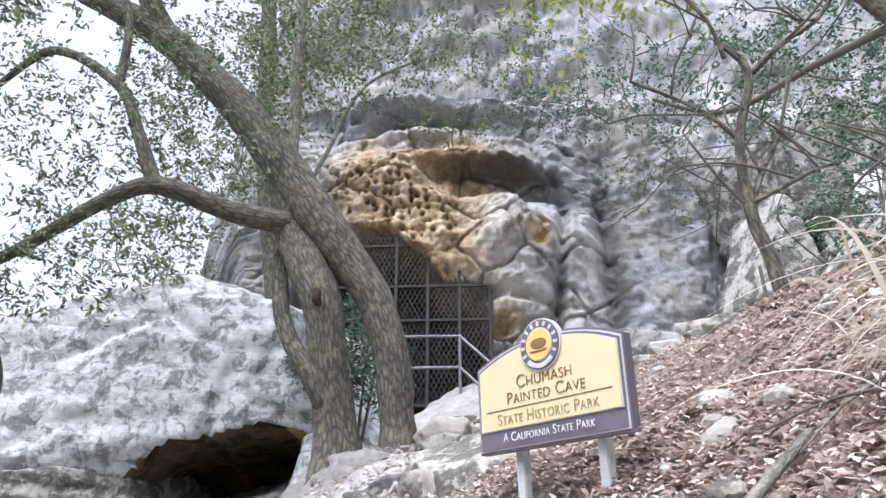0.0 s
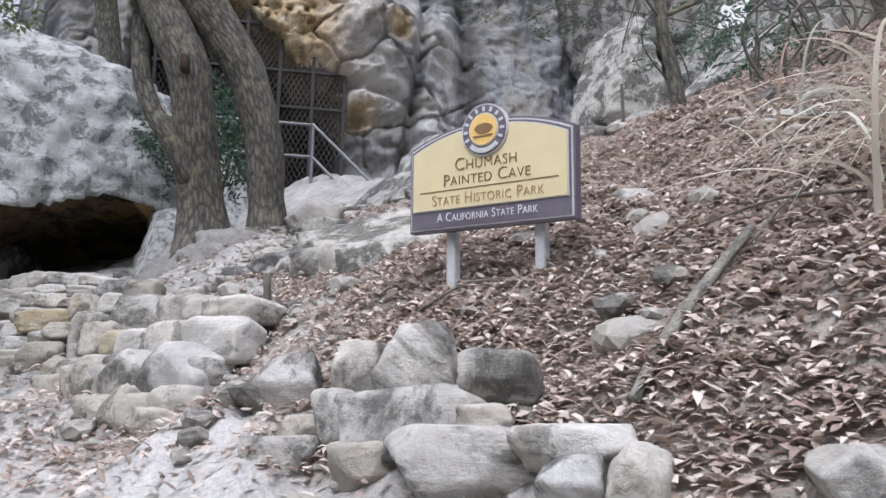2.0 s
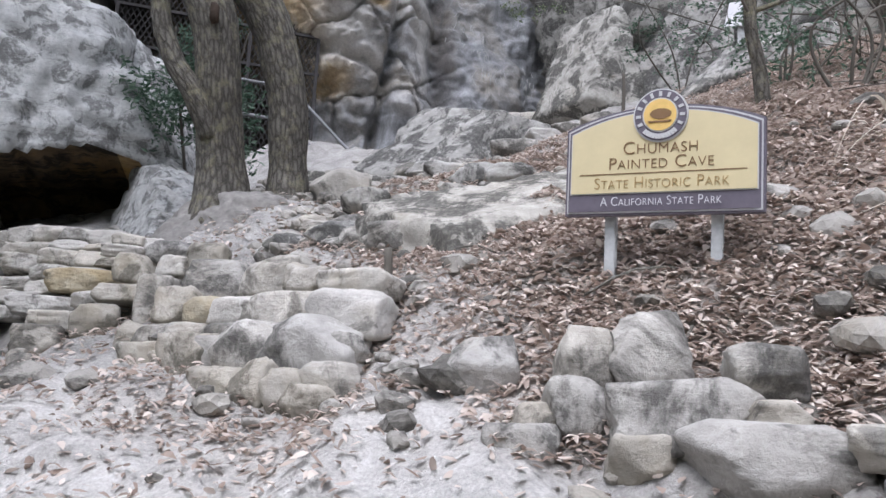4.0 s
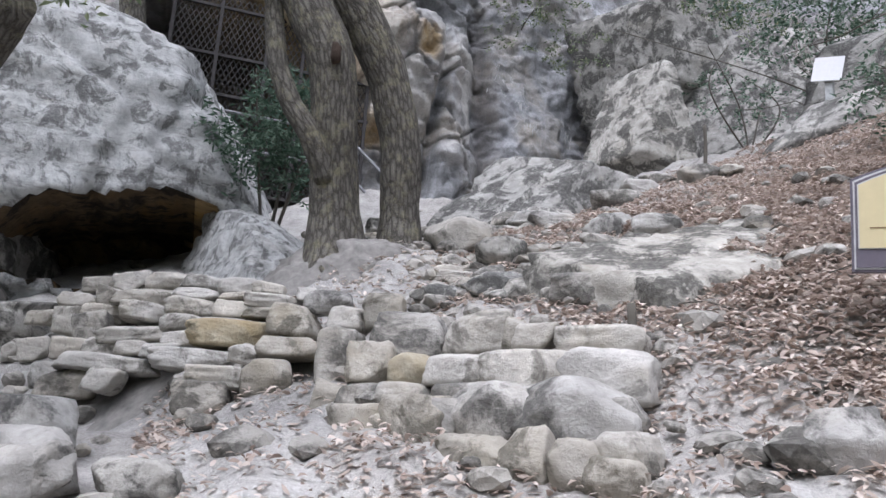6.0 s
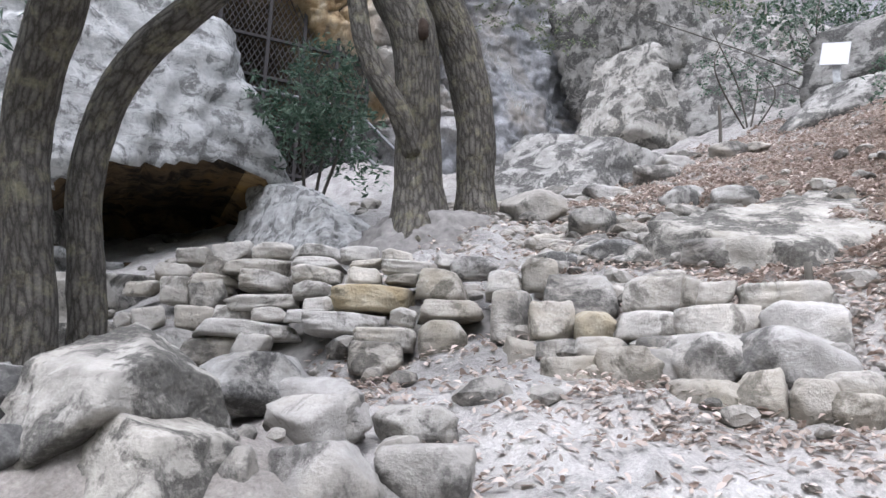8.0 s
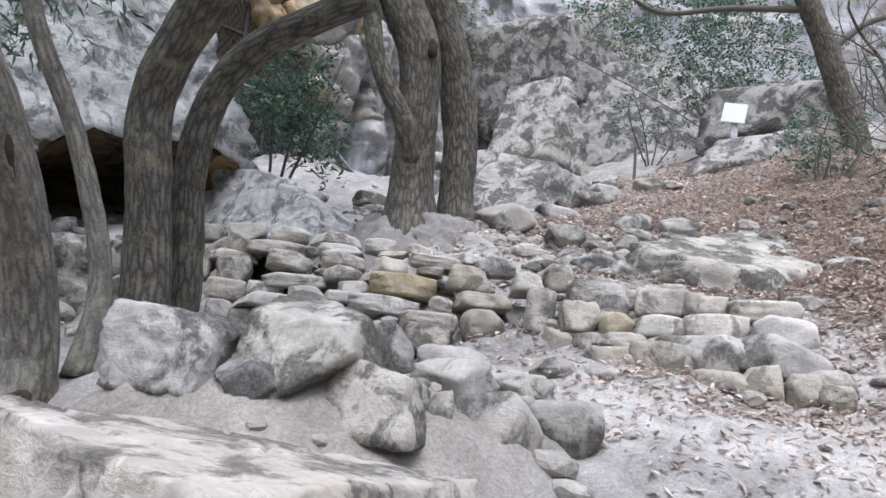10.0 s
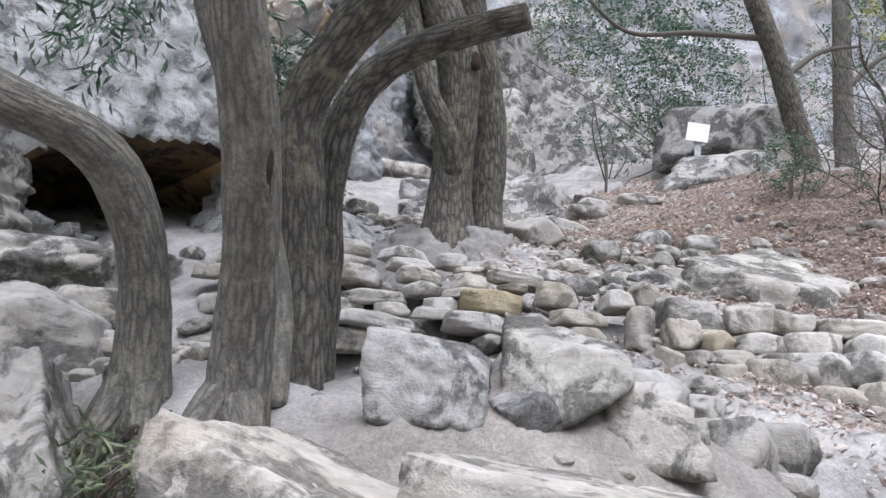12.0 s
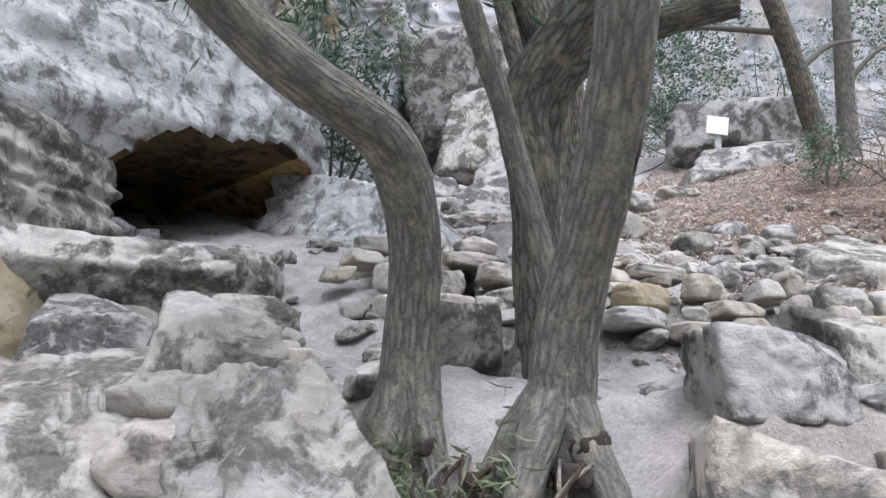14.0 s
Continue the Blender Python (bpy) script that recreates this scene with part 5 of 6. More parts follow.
# clods coloured near black to paint the shaded hollows under the trunks
for k in range(22):
    cx0, cy0 = ((-4.14, 5.72), (-4.1, 5.14), (-4.13, 5.45))[k % 3]
    cx0, cy0, cz0 = cx0 + rr.gauss(0, 0.035), cy0 + rr.gauss(0, 0.06), rr.uniform(0.5, 0.88 if k % 3 < 2 else 0.72)
    size = rr.uniform(0.04, 0.085)
    cv, cfc = poly_rock(random_planes(rr, size * 1.3, size * 1.5, size * 1.2, 7), 3, 6, 0.03, 12, k)
    mesh_object("soil_clod", cv + (cx0, cy0, cz0), cfc, SOIL_AND_SHADE if k % 4 else HOLLOW, roots, True, "eroded soil coloured dark for the shaded root hollows")
foliage("weed_growth", [(-4.3, 5.55, 0.72, 0.14, 0.35, 0.12), (-4.45, 6.0, 0.7, 0.12, 0.12, 0.15), (-4.25, 5.75, 0.7, 0.12, 0.15, 0.15)], 700, 0.08, 0.013, LEAF_OAK, roots, 5, 0.3)["kind"] = "stuff"
onto(roots)
fork = empty("forked_tree", (-3.4, 5.7, 1.25), "dark forked tree with a sawn-off limb", "tree", "trees on the bank")
limb("trunk", [(-3.46, 5.63, 0.75), (-3.48, 5.61, 1.1), (-3.5, 5.61, 1.5), (-3.58, 5.59, 1.95), (-3.62, 5.61, 2.3), (-3.58, 5.42, 2.62), (-3.52, 5.12, 2.88), (-3.5, 4.8, 3.25), (-3.6, 4.5, 3.8), (-3.9, 4.2, 4.6)],
     [0.16, 0.13, 0.115, 0.108, 0.112, 0.115, 0.11, 0.1, 0.085, 0.06], BARK, fork, 20, 17, 0.12, 0.2)
limb("trunk", [(-3.25, 5.82, 0.8), (-3.25, 5.77, 1.3), (-3.3, 5.72, 1.75), (-3.35, 5.69, 2.1), (-3.31, 5.65, 2.46), (-3.2, 5.5, 2.72), (-3.04, 5.24, 2.85), (-2.89, 4.87, 2.91)],
     [0.12, 0.09, 0.082, 0.08, 0.085, 0.082, 0.078, 0.068], BARK, fork, 18, 18, 0.12, 0.2)
foliage("crown", [(-2.8, 6.0, 4.1, 0.8, 0.6, 0.35), (-3.4, 6.2, 3.9, 0.6, 0.5, 0.3)], 700, 0.08, 0.03, LEAF_OAK, fork, 19, 0.6)
# unseen upper branch and crown, added to shade the bank and trunks below
limb("branch", [(-3.55, 4.6, 3.6), (-3.4, 4.2, 4.4), (-3.7, 3.6, 5.2)], [0.06, 0.045, 0.025], BARK, fork, 10, 27)
foliage("crown", [(-3.9, 4.0, 5.5, 1.4, 1.2, 0.7), (-5.0, 4.1, 4.9, 1.1, 0.9, 0.5), (-3.2, 3.2, 5.3, 1.0, 0.9, 0.5)], 6500, 0.09, 0.035, LEAF_OAK, fork, 28, 0.6)
onto(fork)

# ---- far trees on the upper slope ----
far = empty("slope_tree", (4.9, 6.2, 4.5), "dark leaning tree up the leafy slope", "tree", "trees up the slope")
limb("trunk", [(4.9, 6.2, 4.3), (4.82, 6.2, 4.9), (4.58, 6.28, 5.5), (4.29, 6.35, 6.15), (3.82, 6.5, 7.05), (3.3, 6.7, 8.2)], [0.19, 0.16, 0.15, 0.14, 0.13, 0.1], BARK, far, 16, 20, 0.1, 0.25)
limb("branch", [(4.15, 6.4, 6.4), (3.6, 7.2, 6.5), (2.9, 7.8, 6.4), (2.2, 8.1, 6.8)], [0.05, 0.04, 0.03, 0.02], BARK_TWIG, far, 8, 21)
limb("branch", [(4.4, 6.3, 5.9), (4.9, 6.0, 6.4), (5.6, 5.7, 6.7)], [0.05, 0.04, 0.02], BARK_TWIG, far, 8, 22)
foliage("crown", [(3.0, 8.2, 7.0, 1.4, 0.9, 0.6), (5.6, 8.6, 7.0, 1.8, 1.0, 1.0), (4.6, 7.8, 7.8, 1.8, 1.0, 0.8)], 7600, 0.08, 0.035, LEAF_BAY, far, 22, 0.4)
onto(far)
far2 = empty("slope_tree", (6.2, 6.1, 5.2), "straight grey tree standing up the slope", "tree", "trees up the slope")
limb("trunk", [(6.2, 6.1, 4.9), (6.0, 6.05, 5.9), (5.75, 5.95, 6.9), (5.5, 5.85, 8.2)], [0.17, 0.14, 0.13, 0.11], BARK_PALE, far2, 14, 24, 0.1, 0.25)
limb("branch", [(5.9, 6.0, 6.2), (6.5, 5.6, 6.9), (7.2, 5.2, 7.2)], [0.05, 0.035, 0.02], BARK_TWIG, far2, 8, 25)
foliage("crown", [(6.4, 5.6, 7.3, 1.1, 0.8, 0.7), (5.0, 5.4, 7.6, 1.0, 0.7, 0.5)], 2200, 0.07, 0.03, LEAF_BAY, far2, 26, 0.4)
onto(far2)

rngb = random.Random(15)
# ---- bare shrub up the slope beside the sign ----
shrub = empty("bare_shrub", (1.77, 4.4, 2.8), "bare-twigged shrub with a few yellow-green leaves", "shrub")
rng = random.Random(77)


def twigs(tree, start, way, length, r, depth):
    p, pts = Vector(start), [Vector(start)]
    d = Vector(way).normalized()
    for _ in range(3):
        d = (d + Vector((rng.gauss(0, 0.22), rng.gauss(0, 0.22), rng.gauss(0.03, 0.18)))).normalized()
        p = p + d * length / 3
        pts.append(p)
    limb("twig" if depth < 3 else "branch", pts, [r, r * 0.85, r * 0.75, r * 0.6], BARK_TWIG if depth < 3 else BARK, tree, 6 if depth < 3 else 8, depth)
    if depth > 0:
        for k in range(3 if depth > 1 else 2):
            q = pts[1 + k % 3]
            side = Vector((rng.gauss(0, 1), rng.gauss(0, 0.7), rng.gauss(0.25, 0.6))).normalized()
            twigs(tree, q, d * 0.6 + side * 0.9, length * rng.uniform(0.55, 0.8), r * 0.55, depth - 1)


limb("trunk", [(1.8, 4.4, 2.6), (1.76, 4.4, 3.1), (1.69, 4.4, 3.42), (1.7, 4.4, 3.9), (1.83, 4.4, 4.38), (1.7, 4.4, 4.6)], [0.05, 0.042, 0.036, 0.03, 0.026, 0.02], BARK, shrub, 10, 1)
twigs(shrub, (1.83, 4.4, 4.36), (0.6, 0, 0.55), 0.9, 0.02, 3)
twigs(shrub, (1.7, 4.4, 3.9), (-0.5, 0.2, 0.6), 0.8, 0.016, 3)
twigs(shrub, (1.76, 4.4, 3.1), (-0.25, 0, 1), 1.0, 0.02, 3)
twigs(shrub, (1.7, 4.4, 4.5), (-0.3, 0, 1), 0.8, 0.016, 3)
twigs(shrub, (1.72, 4.4, 3.5), (0.9, 0.1, 0.5), 0.9, 0.016, 3)
onto(shrub)
for x, y, tall in ((3.2, 4.9, 0.8), (4.0, 5.3, 0.9), (5.3, 5.2, 1.0), (5.6, 8.4, 0.9)):
    z = float(ground_z(x, y))
    bare = empty("bare_shrub", (x, y, z), "leafless grey twiggy shrub up the slope", "shrub", "bare shrubs up the slope")
    for k in range(3):
        twigs(bare, (x + rng.gauss(0, 0.05), y, z - 0.05), (rng.gauss(-0.2, 0.5), rng.gauss(0, 0.4), 1), tall, 0.011, 3)
    onto(bare)
twigtree = empty("overhanging_branch", (0.9, 4.2, 5.2), "thin overhanging branch with yellow-green leaves", "branch")
limb("branch", [(2.6, 4.6, 5.6), (1.6, 4.4, 5.4), (0.9, 4.3, 5.15), (0.5, 4.2, 4.8)], [0.02, 0.015, 0.01, 0.005], BARK_TWIG, twigtree, 6, 3)
foliage("leaves", [(0.65, 4.2, 4.85, 0.35, 0.3, 0.35), (1.2, 4.3, 5.1, 0.5, 0.3, 0.25), (0.6, 4.2, 4.3, 0.12, 0.1, 0.25)], 420, 0.07, 0.028, LEAF_YELLOW, twigtree, 31, 0.5)
onto(twigtree)

# ---- brush on the slope ----
for k, (x, y, rx, ry, rz, n) in enumerate(((3.15, 5.8, 0.55, 0.35, 0.4, 900), (4.4, 9.0, 0.9, 0.5, 0.6, 800), (6.0, 8.6, 0.8, 0.5, 0.7, 700), (2.6, 4.6, 0.6, 0.4, 0.5, 260), (7.6, 7.4, 1.0, 0.7, 0.8, 1000))):
    z = float(ground_z(x, y))
    br = empty("slope_bush", (x, y, z), "thin grey-green brush on the upper slope", "bush", "brush on the slope")
    for j in range(5):
        limb("stem", [(x, y, z - 0.1), (x + rngb.gauss(0, rx * 0.4), y + rngb.gauss(0, 0.2), z + rz), (x + rngb.gauss(0, rx * 0.9), y + rngb.gauss(0, 0.3), z + rz * 2)], [0.014, 0.01, 0.005], BARK_TWIG, br, 6, j)
    foliage("leaves", [(x, y, z + rz * 1.3, rx, ry, rz)], n, 0.06, 0.022, LEAF_BAY, br, 70 + k, 0.3)
    onto(br)

# ---- scrub on the cliff ----
for k, (x, y, z, rx, ry, rz, n) in enumerate(((-0.3, 12.3, 9.4, 0.9, 0.3, 0.35, 700), (1.3, 12.4, 9.7, 1.2, 0.4, 0.6, 1400), (3.2, 12.9, 8.6, 1.3, 0.4, 1.2, 1100), (10.5, 9.2, 6.9, 1.6, 0.7, 0.9, 1500), (13.0, 6.2, 7.6, 1.6, 0.9, 1.5, 1800), (8.6, 11.0, 9.9, 1.6, 0.6, 1.2, 1500), (0.1, 11.7, 10.6, 1.5, 0.5, 1.0, 2400), (2.6, 12.6, 10.6, 1.6, 0.5, 1.3, 2200), (-3.6, 10.8, 8.0, 1.2, 0.5, 1.2, 2000), (7.0, 11.2, 9.5, 2.4, 0.6, 1.6, 2400), (-5.6, 11.3, 6.6, 1.6, 0.6, 1.0, 1600), (9.5, 9.5, 8.4, 1.6, 0.8, 1.2, 1800), (7.6, 9.6, 7.0, 1.3, 0.6, 0.8, 1300), (11.5, 7.6, 8.6, 1.8, 0.8, 1.8, 2200), (5.0, 10.4, 8.3, 1.3, 0.5, 0.8, 1200))):
    sc_ = empty("cliff_bush", (x, y + ry, z - rz), "grey-green scrub hanging on the cliff", "bush", "scrub on the cliff")
    limb("stem", [(x, y + 0.5, z - 0.2), (x, y + 0.25, z - 0.1), (x + 0.1, y, z + 0.1)], [0.012, 0.01, 0.008], BARK_TWIG, sc_, 6, k)
    foliage("leaves", [(x, y, z, rx, ry, rz), (x + rx * 0.6, y, z - rz * 0.6, rx * 0.5, ry, rz * 0.5)], n, 0.075, 0.03, LEAF_BAY if k % 2 else LEAF_OAK, sc_, 40 + k, 0.4)
    onto(sc_)

# ---- cave gate and hand rail ----
gate = empty("cave_gate", (-1.2, 12.5, 4.4), "dark expanded-metal security gate closing the cave", "gate")
for x in (-2.6, -1.95, -1.25, -0.72, -0.2, 0.3):
    box("upright", (0.05, 0.05, 3.4), (x, 12.55, 5.6), MESH_STEEL, gate)
for z in (4.35, 5.75, 6.35, 7.1):
    box("crossbar", (3.0, 0.045, 0.045), (-1.15, 12.56, z), MESH_STEEL, gate)
mv, mf = [], []
for sgn in (1, -1):
    for k in range(-42, 75):
        x0 = -2.7 + k * 0.08
        a, b2 = Vector((x0, 12.58, 4.3)), Vector((x0 + sgn * 1.6, 12.58, 7.3))
        pts2 = []
        for t in np.linspace(0, 1, 24):
            q = a.lerp(b2, t)
            if -2.65 < q.x < 0.35:
                pts2.append(q)
        if len(pts2) > 1:
            s, e = pts2[0], pts2[-1]
            i = len(mv)
            o = Vector((0.005, 0, -0.003 * sgn))
            dd = Vector((0, 0.012, 0))
            mv += [s - o, s + o, e + o, e - o, s - o + dd, s + o + dd, e + o + dd, e - o + dd]
            mf += [(i, i + 1, i + 2, i + 3), (i + 4, i + 7, i + 6, i + 5), (i, i + 4, i + 5, i + 1), (i + 3, i + 2, i + 6, i + 7), (i + 1, i + 5, i + 6, i + 2), (i, i + 3, i + 7, i + 4)]
mesh_object("mesh_panel", mv, mf, MESH_STEEL, gate, False, "diamond steel mesh")
onto(gate)
rail = empty("hand_rail", (-0.17, 11.6, 4.1), "galvanised steel handrail before the cave gate", "handrail")
for z in (5.15, 4.67):
    limb("rail_bar", [(-2.4, 11.55, z), (-1.2, 11.58, z), (-0.17, 11.6, z)], [0.022] * 3, STEEL, rail, 8, 0, 0.0)
    limb("rail_bar", [(-0.17, 11.6, z), (0.3, 11.33, z - 0.53), (0.8, 11.05, z - 1.1)], [0.022] * 3, STEEL, rail, 8, 0, 0.0)
for x, y, top, foot in ((-2.35, 11.55, 5.15, 4.0), (-0.17, 11.6, 5.15, 4.0), (0.8, 11.05, 4.05, 3.1)):
    limb("post", [(x, y, foot), (x, y, (top + foot) / 2), (x, y, top + 0.02)], [0.024] * 3, STEEL, rail, 8, 0, 0.0)
onto(rail)

# ---- park sign ----
SW, SH = 0.74, 0.345
sign = empty("park_sign", (0.44, 3.36, 1.95), "cream and dark grey park sign on two grey posts", "sign")
sign.matrix_basis = pose(0.43, 3.36, 1.965, 3, 1.2, -45.5)


def outline(inset):
    """Board with straight sides and a shallow arched top."""
    w, base = SW / 2 - inset, inset
    pts = [(-w, base), (w, base)]
    for k in range(17):
        t = 1 - 2 * k / 16
        pts.append((t * w, SH + 0.075 * (1 - abs(t) ** 2.2) - inset))
    return pts


def plate(name, pts, y0, y1, mat, parent, label=""):
    bm = bmesh.new()
    lo = [bm.verts.new((x, y0, z)) for x, z in pts]
    hi = [bm.verts.new((x, y1, z)) for x, z in pts]
    bm.faces.new(lo), bm.faces.new(hi[::-1])
    for i in range(len(pts)):
        j = (i + 1) % len(pts)
        bm.faces.new((lo[i], hi[i], hi[j], lo[j]))
    bmesh.ops.recalc_face_normals(bm, faces=bm.faces[:])
    return part(name, bm, mat, parent, label)


plate("board", outline(0), -0.012, 0.03, SIGN_GREY, sign, "dark grey board")
plate("edging", outline(0.008), -0.016, -0.012, SIGN_EDGE, sign, "pale edging line")
plate("border", outline(0.014), -0.020, -0.016, SIGN_GREY, sign, "dark grey border")
face = [(x, max(z, 0.085)) for x, z in outline(0.026)]
plate("inner_edging", [(x * 1.012, z + (0.004 if z > 0.09 else -0.004)) for x, z in face], -0.023, -0.020, SIGN_EDGE, sign, "pale inner line")
face_panel = plate("face_panel", face, -0.027, -0.023, SIGN_CREAM, sign, "cream face panel")


def disc(r, n=40, cx=0.0, cz=0.375):
    return [(cx + r * math.cos(2 * math.pi * k / n), cz + r * math.sin(2 * math.pi * k / n)) for k in range(n)]


seal = plate("seal_rim", disc(0.103), -0.034, -0.012, SIGN_EDGE, sign, "pale rim of the round seal")
plate("seal_ring", disc(0.097), -0.038, -0.034, SIGN_GREY, seal, "dark ring of the round seal")
plate("seal_line", disc(0.066), -0.041, -0.038, SIGN_EDGE, seal)
plate("seal_centre", disc(0.061), -0.044, -0.041, SIGN_GOLD, seal, "gold centre of the round seal")
plate("seal_shape", [(0.04 * math.cos(a) + 0.003, 0.378 + 0.02 * math.sin(a)) for a in [k * 2 * math.pi / 20 for k in range(20)]], -0.047, -0.044, SIGN_BROWN, seal, "plain brown shape in the seal")
plate("seal_shape", [(-0.045, 0.352), (0.045, 0.352), (0.038, 0.345), (-0.038, 0.345)], -0.047, -0.044, SIGN_BROWN, seal)
for k in range(22):
    a = math.radians(205 - k * 230 / 10) if k < 11 else math.radians(228 + (k - 11) * 84 / 10)
    cx0, cz0 = 0.082 * math.cos(a), 0.375 + 0.082 * math.sin(a)
    b_ = box("seal_bar", (0.011, 0.003, 0.019), (cx0, -0.0395, cz0), SIGN_EDGE, seal, (0, 90 - math.degrees(a), 0), 0)


def words(text, size, x, z, mat, parent, spacing=1.05):
    cu = bpy.data.curves.new("lettering", "FONT")
    cu.body, cu.size, cu.align_x, cu.extrude, cu.space_character = text.title(), size, "CENTER", 0.0012, spacing
    cu.small_caps_scale, cu.offset = 0.78, -0.0006
    for c in cu.body_format:
        c.use_small_caps = True
    tmp = bpy.data.objects.new("lettering", cu)
    scene.collection.objects.link(tmp)
    dg = bpy.context.evaluated_depsgraph_get()
    me = bpy.data.meshes.new_from_object(tmp.evaluated_get(dg))
    bpy.data.objects.remove(tmp)
    me.materials.clear()
    me.materials.append(mat)
    ob = new("lettering", me)
    ob.parent = parent
    ob.matrix_basis = pose(x, -0.029, z, 90, 0, 0)
    ob["label"] = "lettering reading " + text.title()
    return ob


def caps_line(text, size, z, mat, squeeze=1.0):
    ob = words(text, size, 0, z, mat, face_panel if z > 0.08 else sign)
    ob.matrix_basis = pose(0, -0.029, z, 90, 0, 0) @ Matrix.Diagonal((squeeze, 1, 1, 1))


caps_line("CHUMASH", 0.072, 0.232, SIGN_BROWN, 0.98)
caps_line("PAINTED CAVE", 0.068, 0.175, SIGN_BROWN, 0.98)
caps_line("STATE HISTORIC PARK", 0.064, 0.1, SIGN_TAN, 0.88)
caps_line("A CALIFORNIA STATE PARK", 0.05, 0.034, WHITE_PAINT, 0.82)
box("rule", (0.62, 0.002, 0.004), (0, -0.028, 0.158), SIGN_BROWN, face_panel, (0, 0, 0), 0)
for x in (-0.2, 0.2):
    box("post", (0.042, 0.042, 0.62), (x, 0.05, -0.06), POST_GREY, sign, (0, 0, 0), 0.004, "weathered grey post")

# ---- small white notice up the slope ----
notice = empty("white_notice", (3.97, 7.32, 4.45), "blank white notice panel on a grey post", "notice")
notice.matrix_basis = pose(3.97, 7.32, 4.45, 0, 0, -58)
box("panel", (0.29, 0.012, 0.28), (0, -0.045, 0.74), WHITE_PAINT, notice, (-8, 9, 0), 0.003, "white panel")
box("post", (0.08, 0.06, 1.1), (0, 0, 0.24), POST_GREY, notice, (0, 0, 0), 0.006)

# ---- leaf litter ----
rng = np.random.RandomState(8)
px_, py_ = rng.uniform(-2.2, 5.2, 360000), rng.uniform(0.9, 8.2, 360000)
keep = rng.rand(360000) < np.clip(leafy(px_, py_), 0.07, 1)
lx, ly = px_[keep], py_[keep]
n = len(lx)
base = np.stack([lx, ly, ground_z(lx, ly) + 0.06 * fbm(np.stack([lx, ly, 0 * lx], 1), 1.1, 3, 5) + 0.045 * fbm(np.stack([lx, ly, 0 * lx], 1), 5, 3, 6) + rng.uniform(0.0, 0.035, n)], 1)
ang, L = rng.uniform(0, 6.283, n), rng.uniform(0.03, 0.06, n)
d = np.stack([np.cos(ang), np.sin(ang), rng.normal(0, 0.3, n) + 0.0], 1)
s = np.stack([-np.sin(ang), np.cos(ang), rng.normal(0, 0.35, n)], 1)
curl = rng.uniform(-0.1, 0.3, n) * L
zz = np.array((0, 0, 1.0))
wide = L * rng.uniform(0.13, 0.22, n)
corners = [base - d * (L * 0.5)[:, None]]
for along, side in ((-0.15, 1), (0.22, 0.85)):
    corners.append(base + d * (L * along)[:, None] + s * (wide * side)[:, None] + zz * curl[:, None])
corners.append(base + d * (L * 0.5)[:, None] + zz * (curl * 0.4)[:, None])
for along, side in ((0.22, 0.85), (-0.15, 1)):
    corners.append(base + d * (L * along)[:, None] - s * (wide * side)[:, None] + zz * curl[:, None])
lv = np.stack(corners, 1).reshape(-1, 3)
li = np.arange(n) * 6
lf = np.concatenate([np.stack([li, li + 1, li + 5], 1), np.stack([li + 1, li + 2, li + 4], 1), np.stack([li + 1, li + 4, li + 5], 1), np.stack([li + 2, li + 3, li + 4], 1)])
tagged(mesh_object("leaf_litter", lv, lf, LEAF_DRY, None, False), "dry brown and tan fallen leaves covering the slope", "leaf litter", kind="stuff")

# ---- dry grass clump beside the sign ----
grass = empty("dry_grass_clump", (1.55, 2.4, 1.9), "arching dry straw-coloured grass clump on the slope", "grass")
rngp = random.Random(21)
gv, gf = [], []
for k in range(84):
    near_clump = k < 60
    x, y = (rngp.gauss(1.55, 0.16), rngp.gauss(2.35, 0.2)) if near_clump else (rngp.gauss(1.85, 0.2), rngp.gauss(2.95, 0.25))
    z = float(ground_z(x, y)) - 0.02
    a = rngp.gauss(3.3, 0.8)
    out, H, w = rngp.uniform(0.3, 0.85), rngp.uniform(0.2, 0.5), rngp.uniform(0.004, 0.013)
    fall = rngp.uniform(1.9, 2.9)
    sd = Vector((-math.sin(a), math.cos(a), rngp.uniform(-0.6, 0.6))) * w
    i = len(gv)
    for j in range(12):
        t = j / 11
        c = Vector((x + math.cos(a) * out * t ** 1.5, y + math.sin(a) * out * t ** 1.5, z + H * (2.4 * t - fall * t * t)))
        gv += [c - sd * (1 - t * 0.9), c + sd * (1 - t * 0.9)]
    gf += [(i + 2 * j, i + 2 * j + 1, i + 2 * j + 3, i + 2 * j + 2) for j in range(11)]
tagged(mesh_object("grass_tuft", gv, gf, STRAW, grass, True), kind="stuff")
onto(grass)

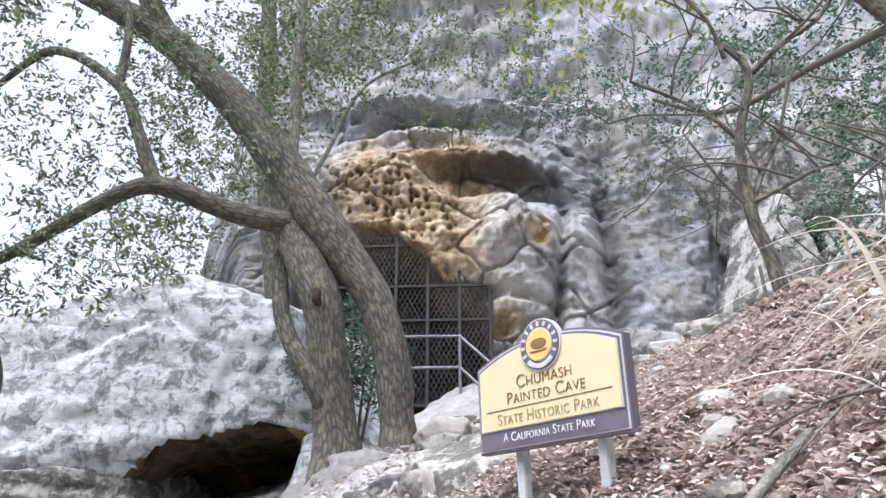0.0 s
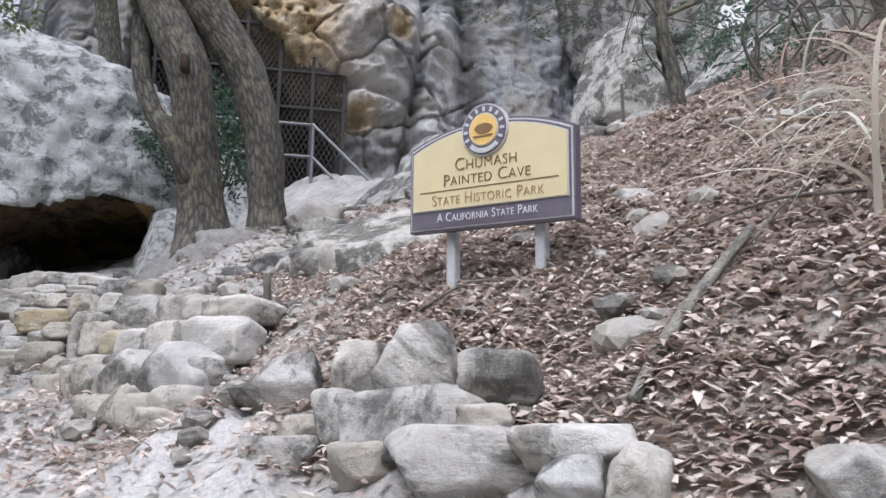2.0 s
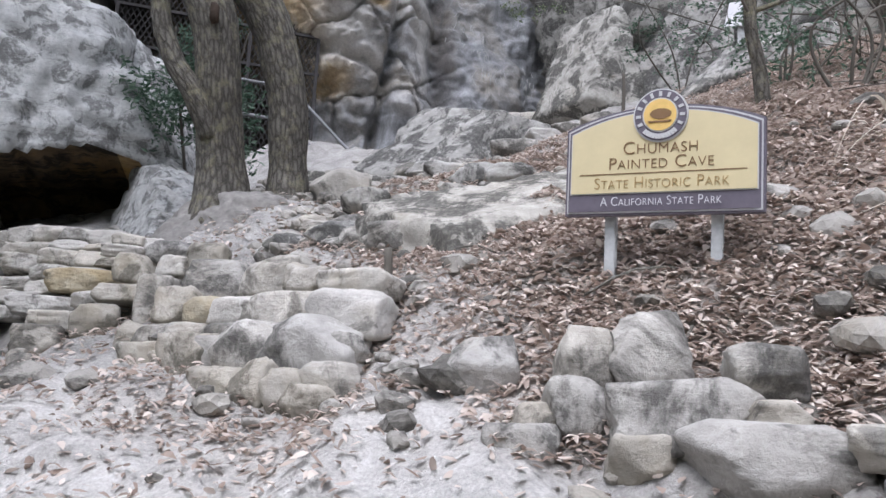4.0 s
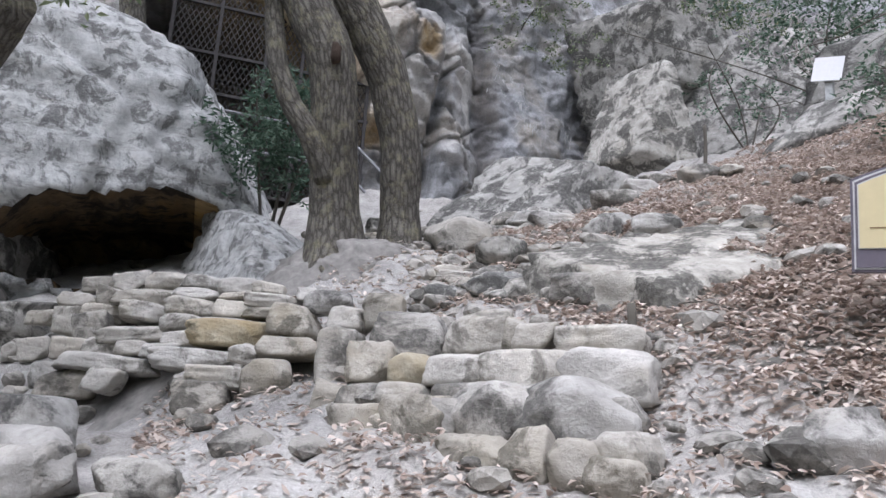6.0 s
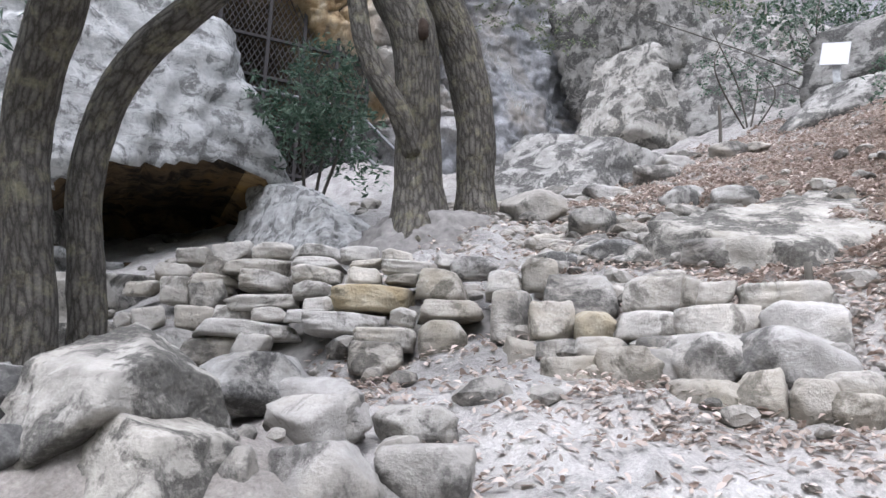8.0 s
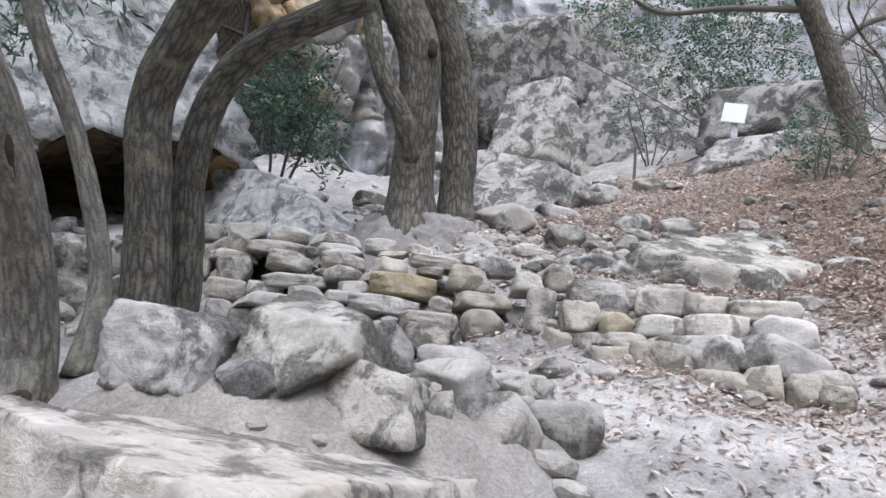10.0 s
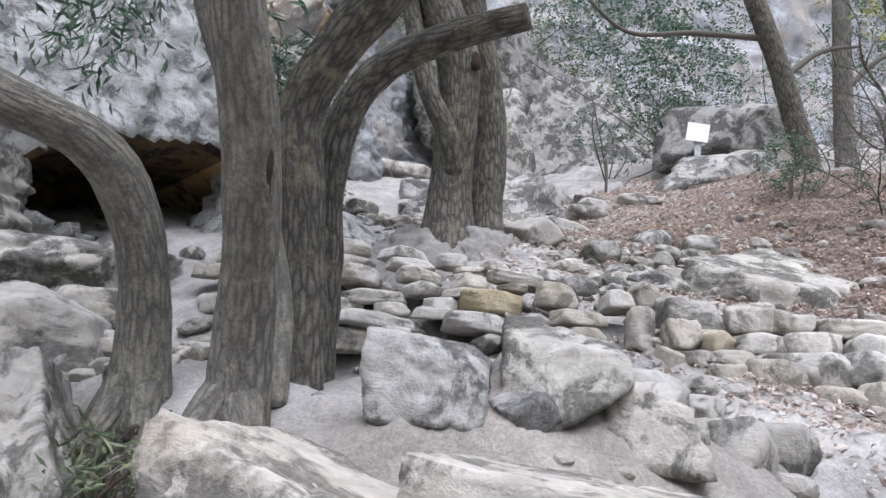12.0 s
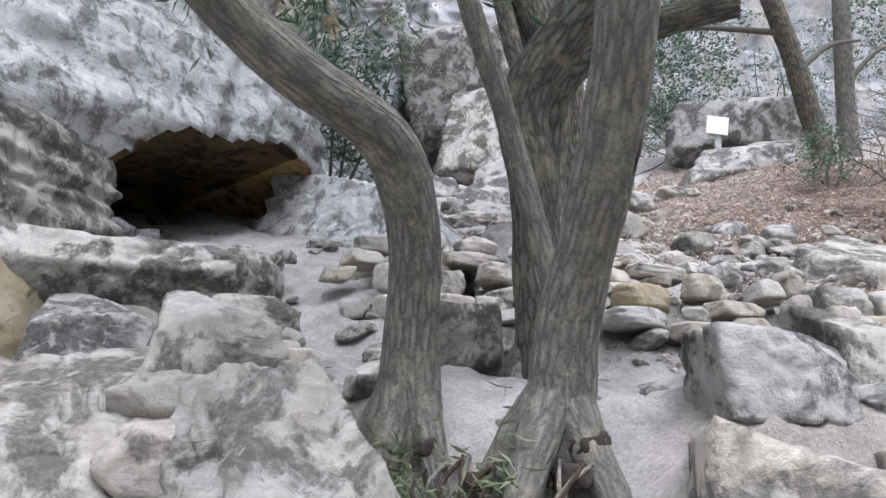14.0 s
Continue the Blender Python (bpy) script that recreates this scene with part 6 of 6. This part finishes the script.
# ---- fallen branch, twigs and stakes ----
log = empty("fallen_branch", (0.6, 2.3, 1.4), "pale fallen branch lying down the leafy slope", "branch")
LOGZ = 0.05
lp = [(0.5, 2.24), (0.68, 2.38), (0.85, 2.5), (1.08, 2.64)]
limb("stem", [(x, y, float(ground_z(x, y)) + LOGZ) for x, y in lp], [0.016, 0.02, 0.018, 0.014], BARK_PALE, log, 10, 4, 0.15)
onto(log)
rngt = random.Random(5)
for k in range(26):
    x, y = rngt.uniform(0.1, 3.2), rngt.uniform(2.0, 5.2)
    z = float(ground_z(x, y)) + 0.03
    a, L2 = rngt.uniform(0, 6.28), rngt.uniform(0.15, 0.5)
    tw = empty("fallen_twig", (x, y, z), "thin grey fallen twig among dry leaves", "twig", "fallen twigs")
    x2, y2 = x + L2 * math.cos(a), y + L2 * math.sin(a)
    limb("stem", [(x, y, z), ((x + x2) / 2, (y + y2) / 2, float(ground_z((x + x2) / 2, (y + y2) / 2)) + rngt.uniform(0.03, 0.09)), (x2, y2, float(ground_z(x2, y2)) + rngt.uniform(0.02, 0.12))], [0.006, 0.005, 0.003], BARK_PALE if k % 2 else BARK_TWIG, tw, 5, k)
    onto(tw)
for k, (x, y, h) in enumerate(((-0.42, 4.15, 0.28), (3.1, 8.2, 0.5))):
    z = float(ground_z(x, y))
    stk = empty("wooden_stake", (x, y, z), "short dark wooden stake in the ground", "stake")
    limb("shaft", [(x, y, z - 0.1), (x + 0.01, y, z + h / 2), (x, y, z + h)], [0.022, 0.02, 0.018], BARK_TWIG, stk, 7, k)
    onto(stk)

# ---- scratched marks on the cliff and rocks ----
rngm = random.Random(9)
mv, mf = [], []
for k in range(64):
    gx0, gz0 = ((2.95, 7.4), (3.45, 6.55), (4.3, 6.6), (3.3, 6.9))[k % 4]
    x, z = gx0 + rngm.gauss(0, 0.16), gz0 + rngm.gauss(0, 0.16)
    y = float(cliff_shape(np.array([x]), np.array([z]))[0][0]) - 0.012
    a, h = rngm.uniform(-0.5, 0.5), rngm.uniform(0.03, 0.08)
    i = len(mv)
    for sx, sz in ((-0.006, -h), (0.006, -h), (0.006, h), (-0.006, h)):
        mv.append((x + sx * math.cos(a) - sz * math.sin(a), y, z + sx * math.sin(a) + sz * math.cos(a)))
    mv += [(vx, vy + 0.03, vz) for vx, vy, vz in mv[i:i + 4]]
    mf += [(i, i + 1, i + 2, i + 3), (i, i + 4, i + 5, i + 1), (i + 2, i + 6, i + 7, i + 3), (i + 1, i + 5, i + 6, i + 2), (i + 3, i + 7, i + 4, i)]
tagged(mesh_object("scratched_marks", mv, mf, CHALK, None, False), "pale unreadable scratches on the grey cliff", "graffiti", kind="stuff")
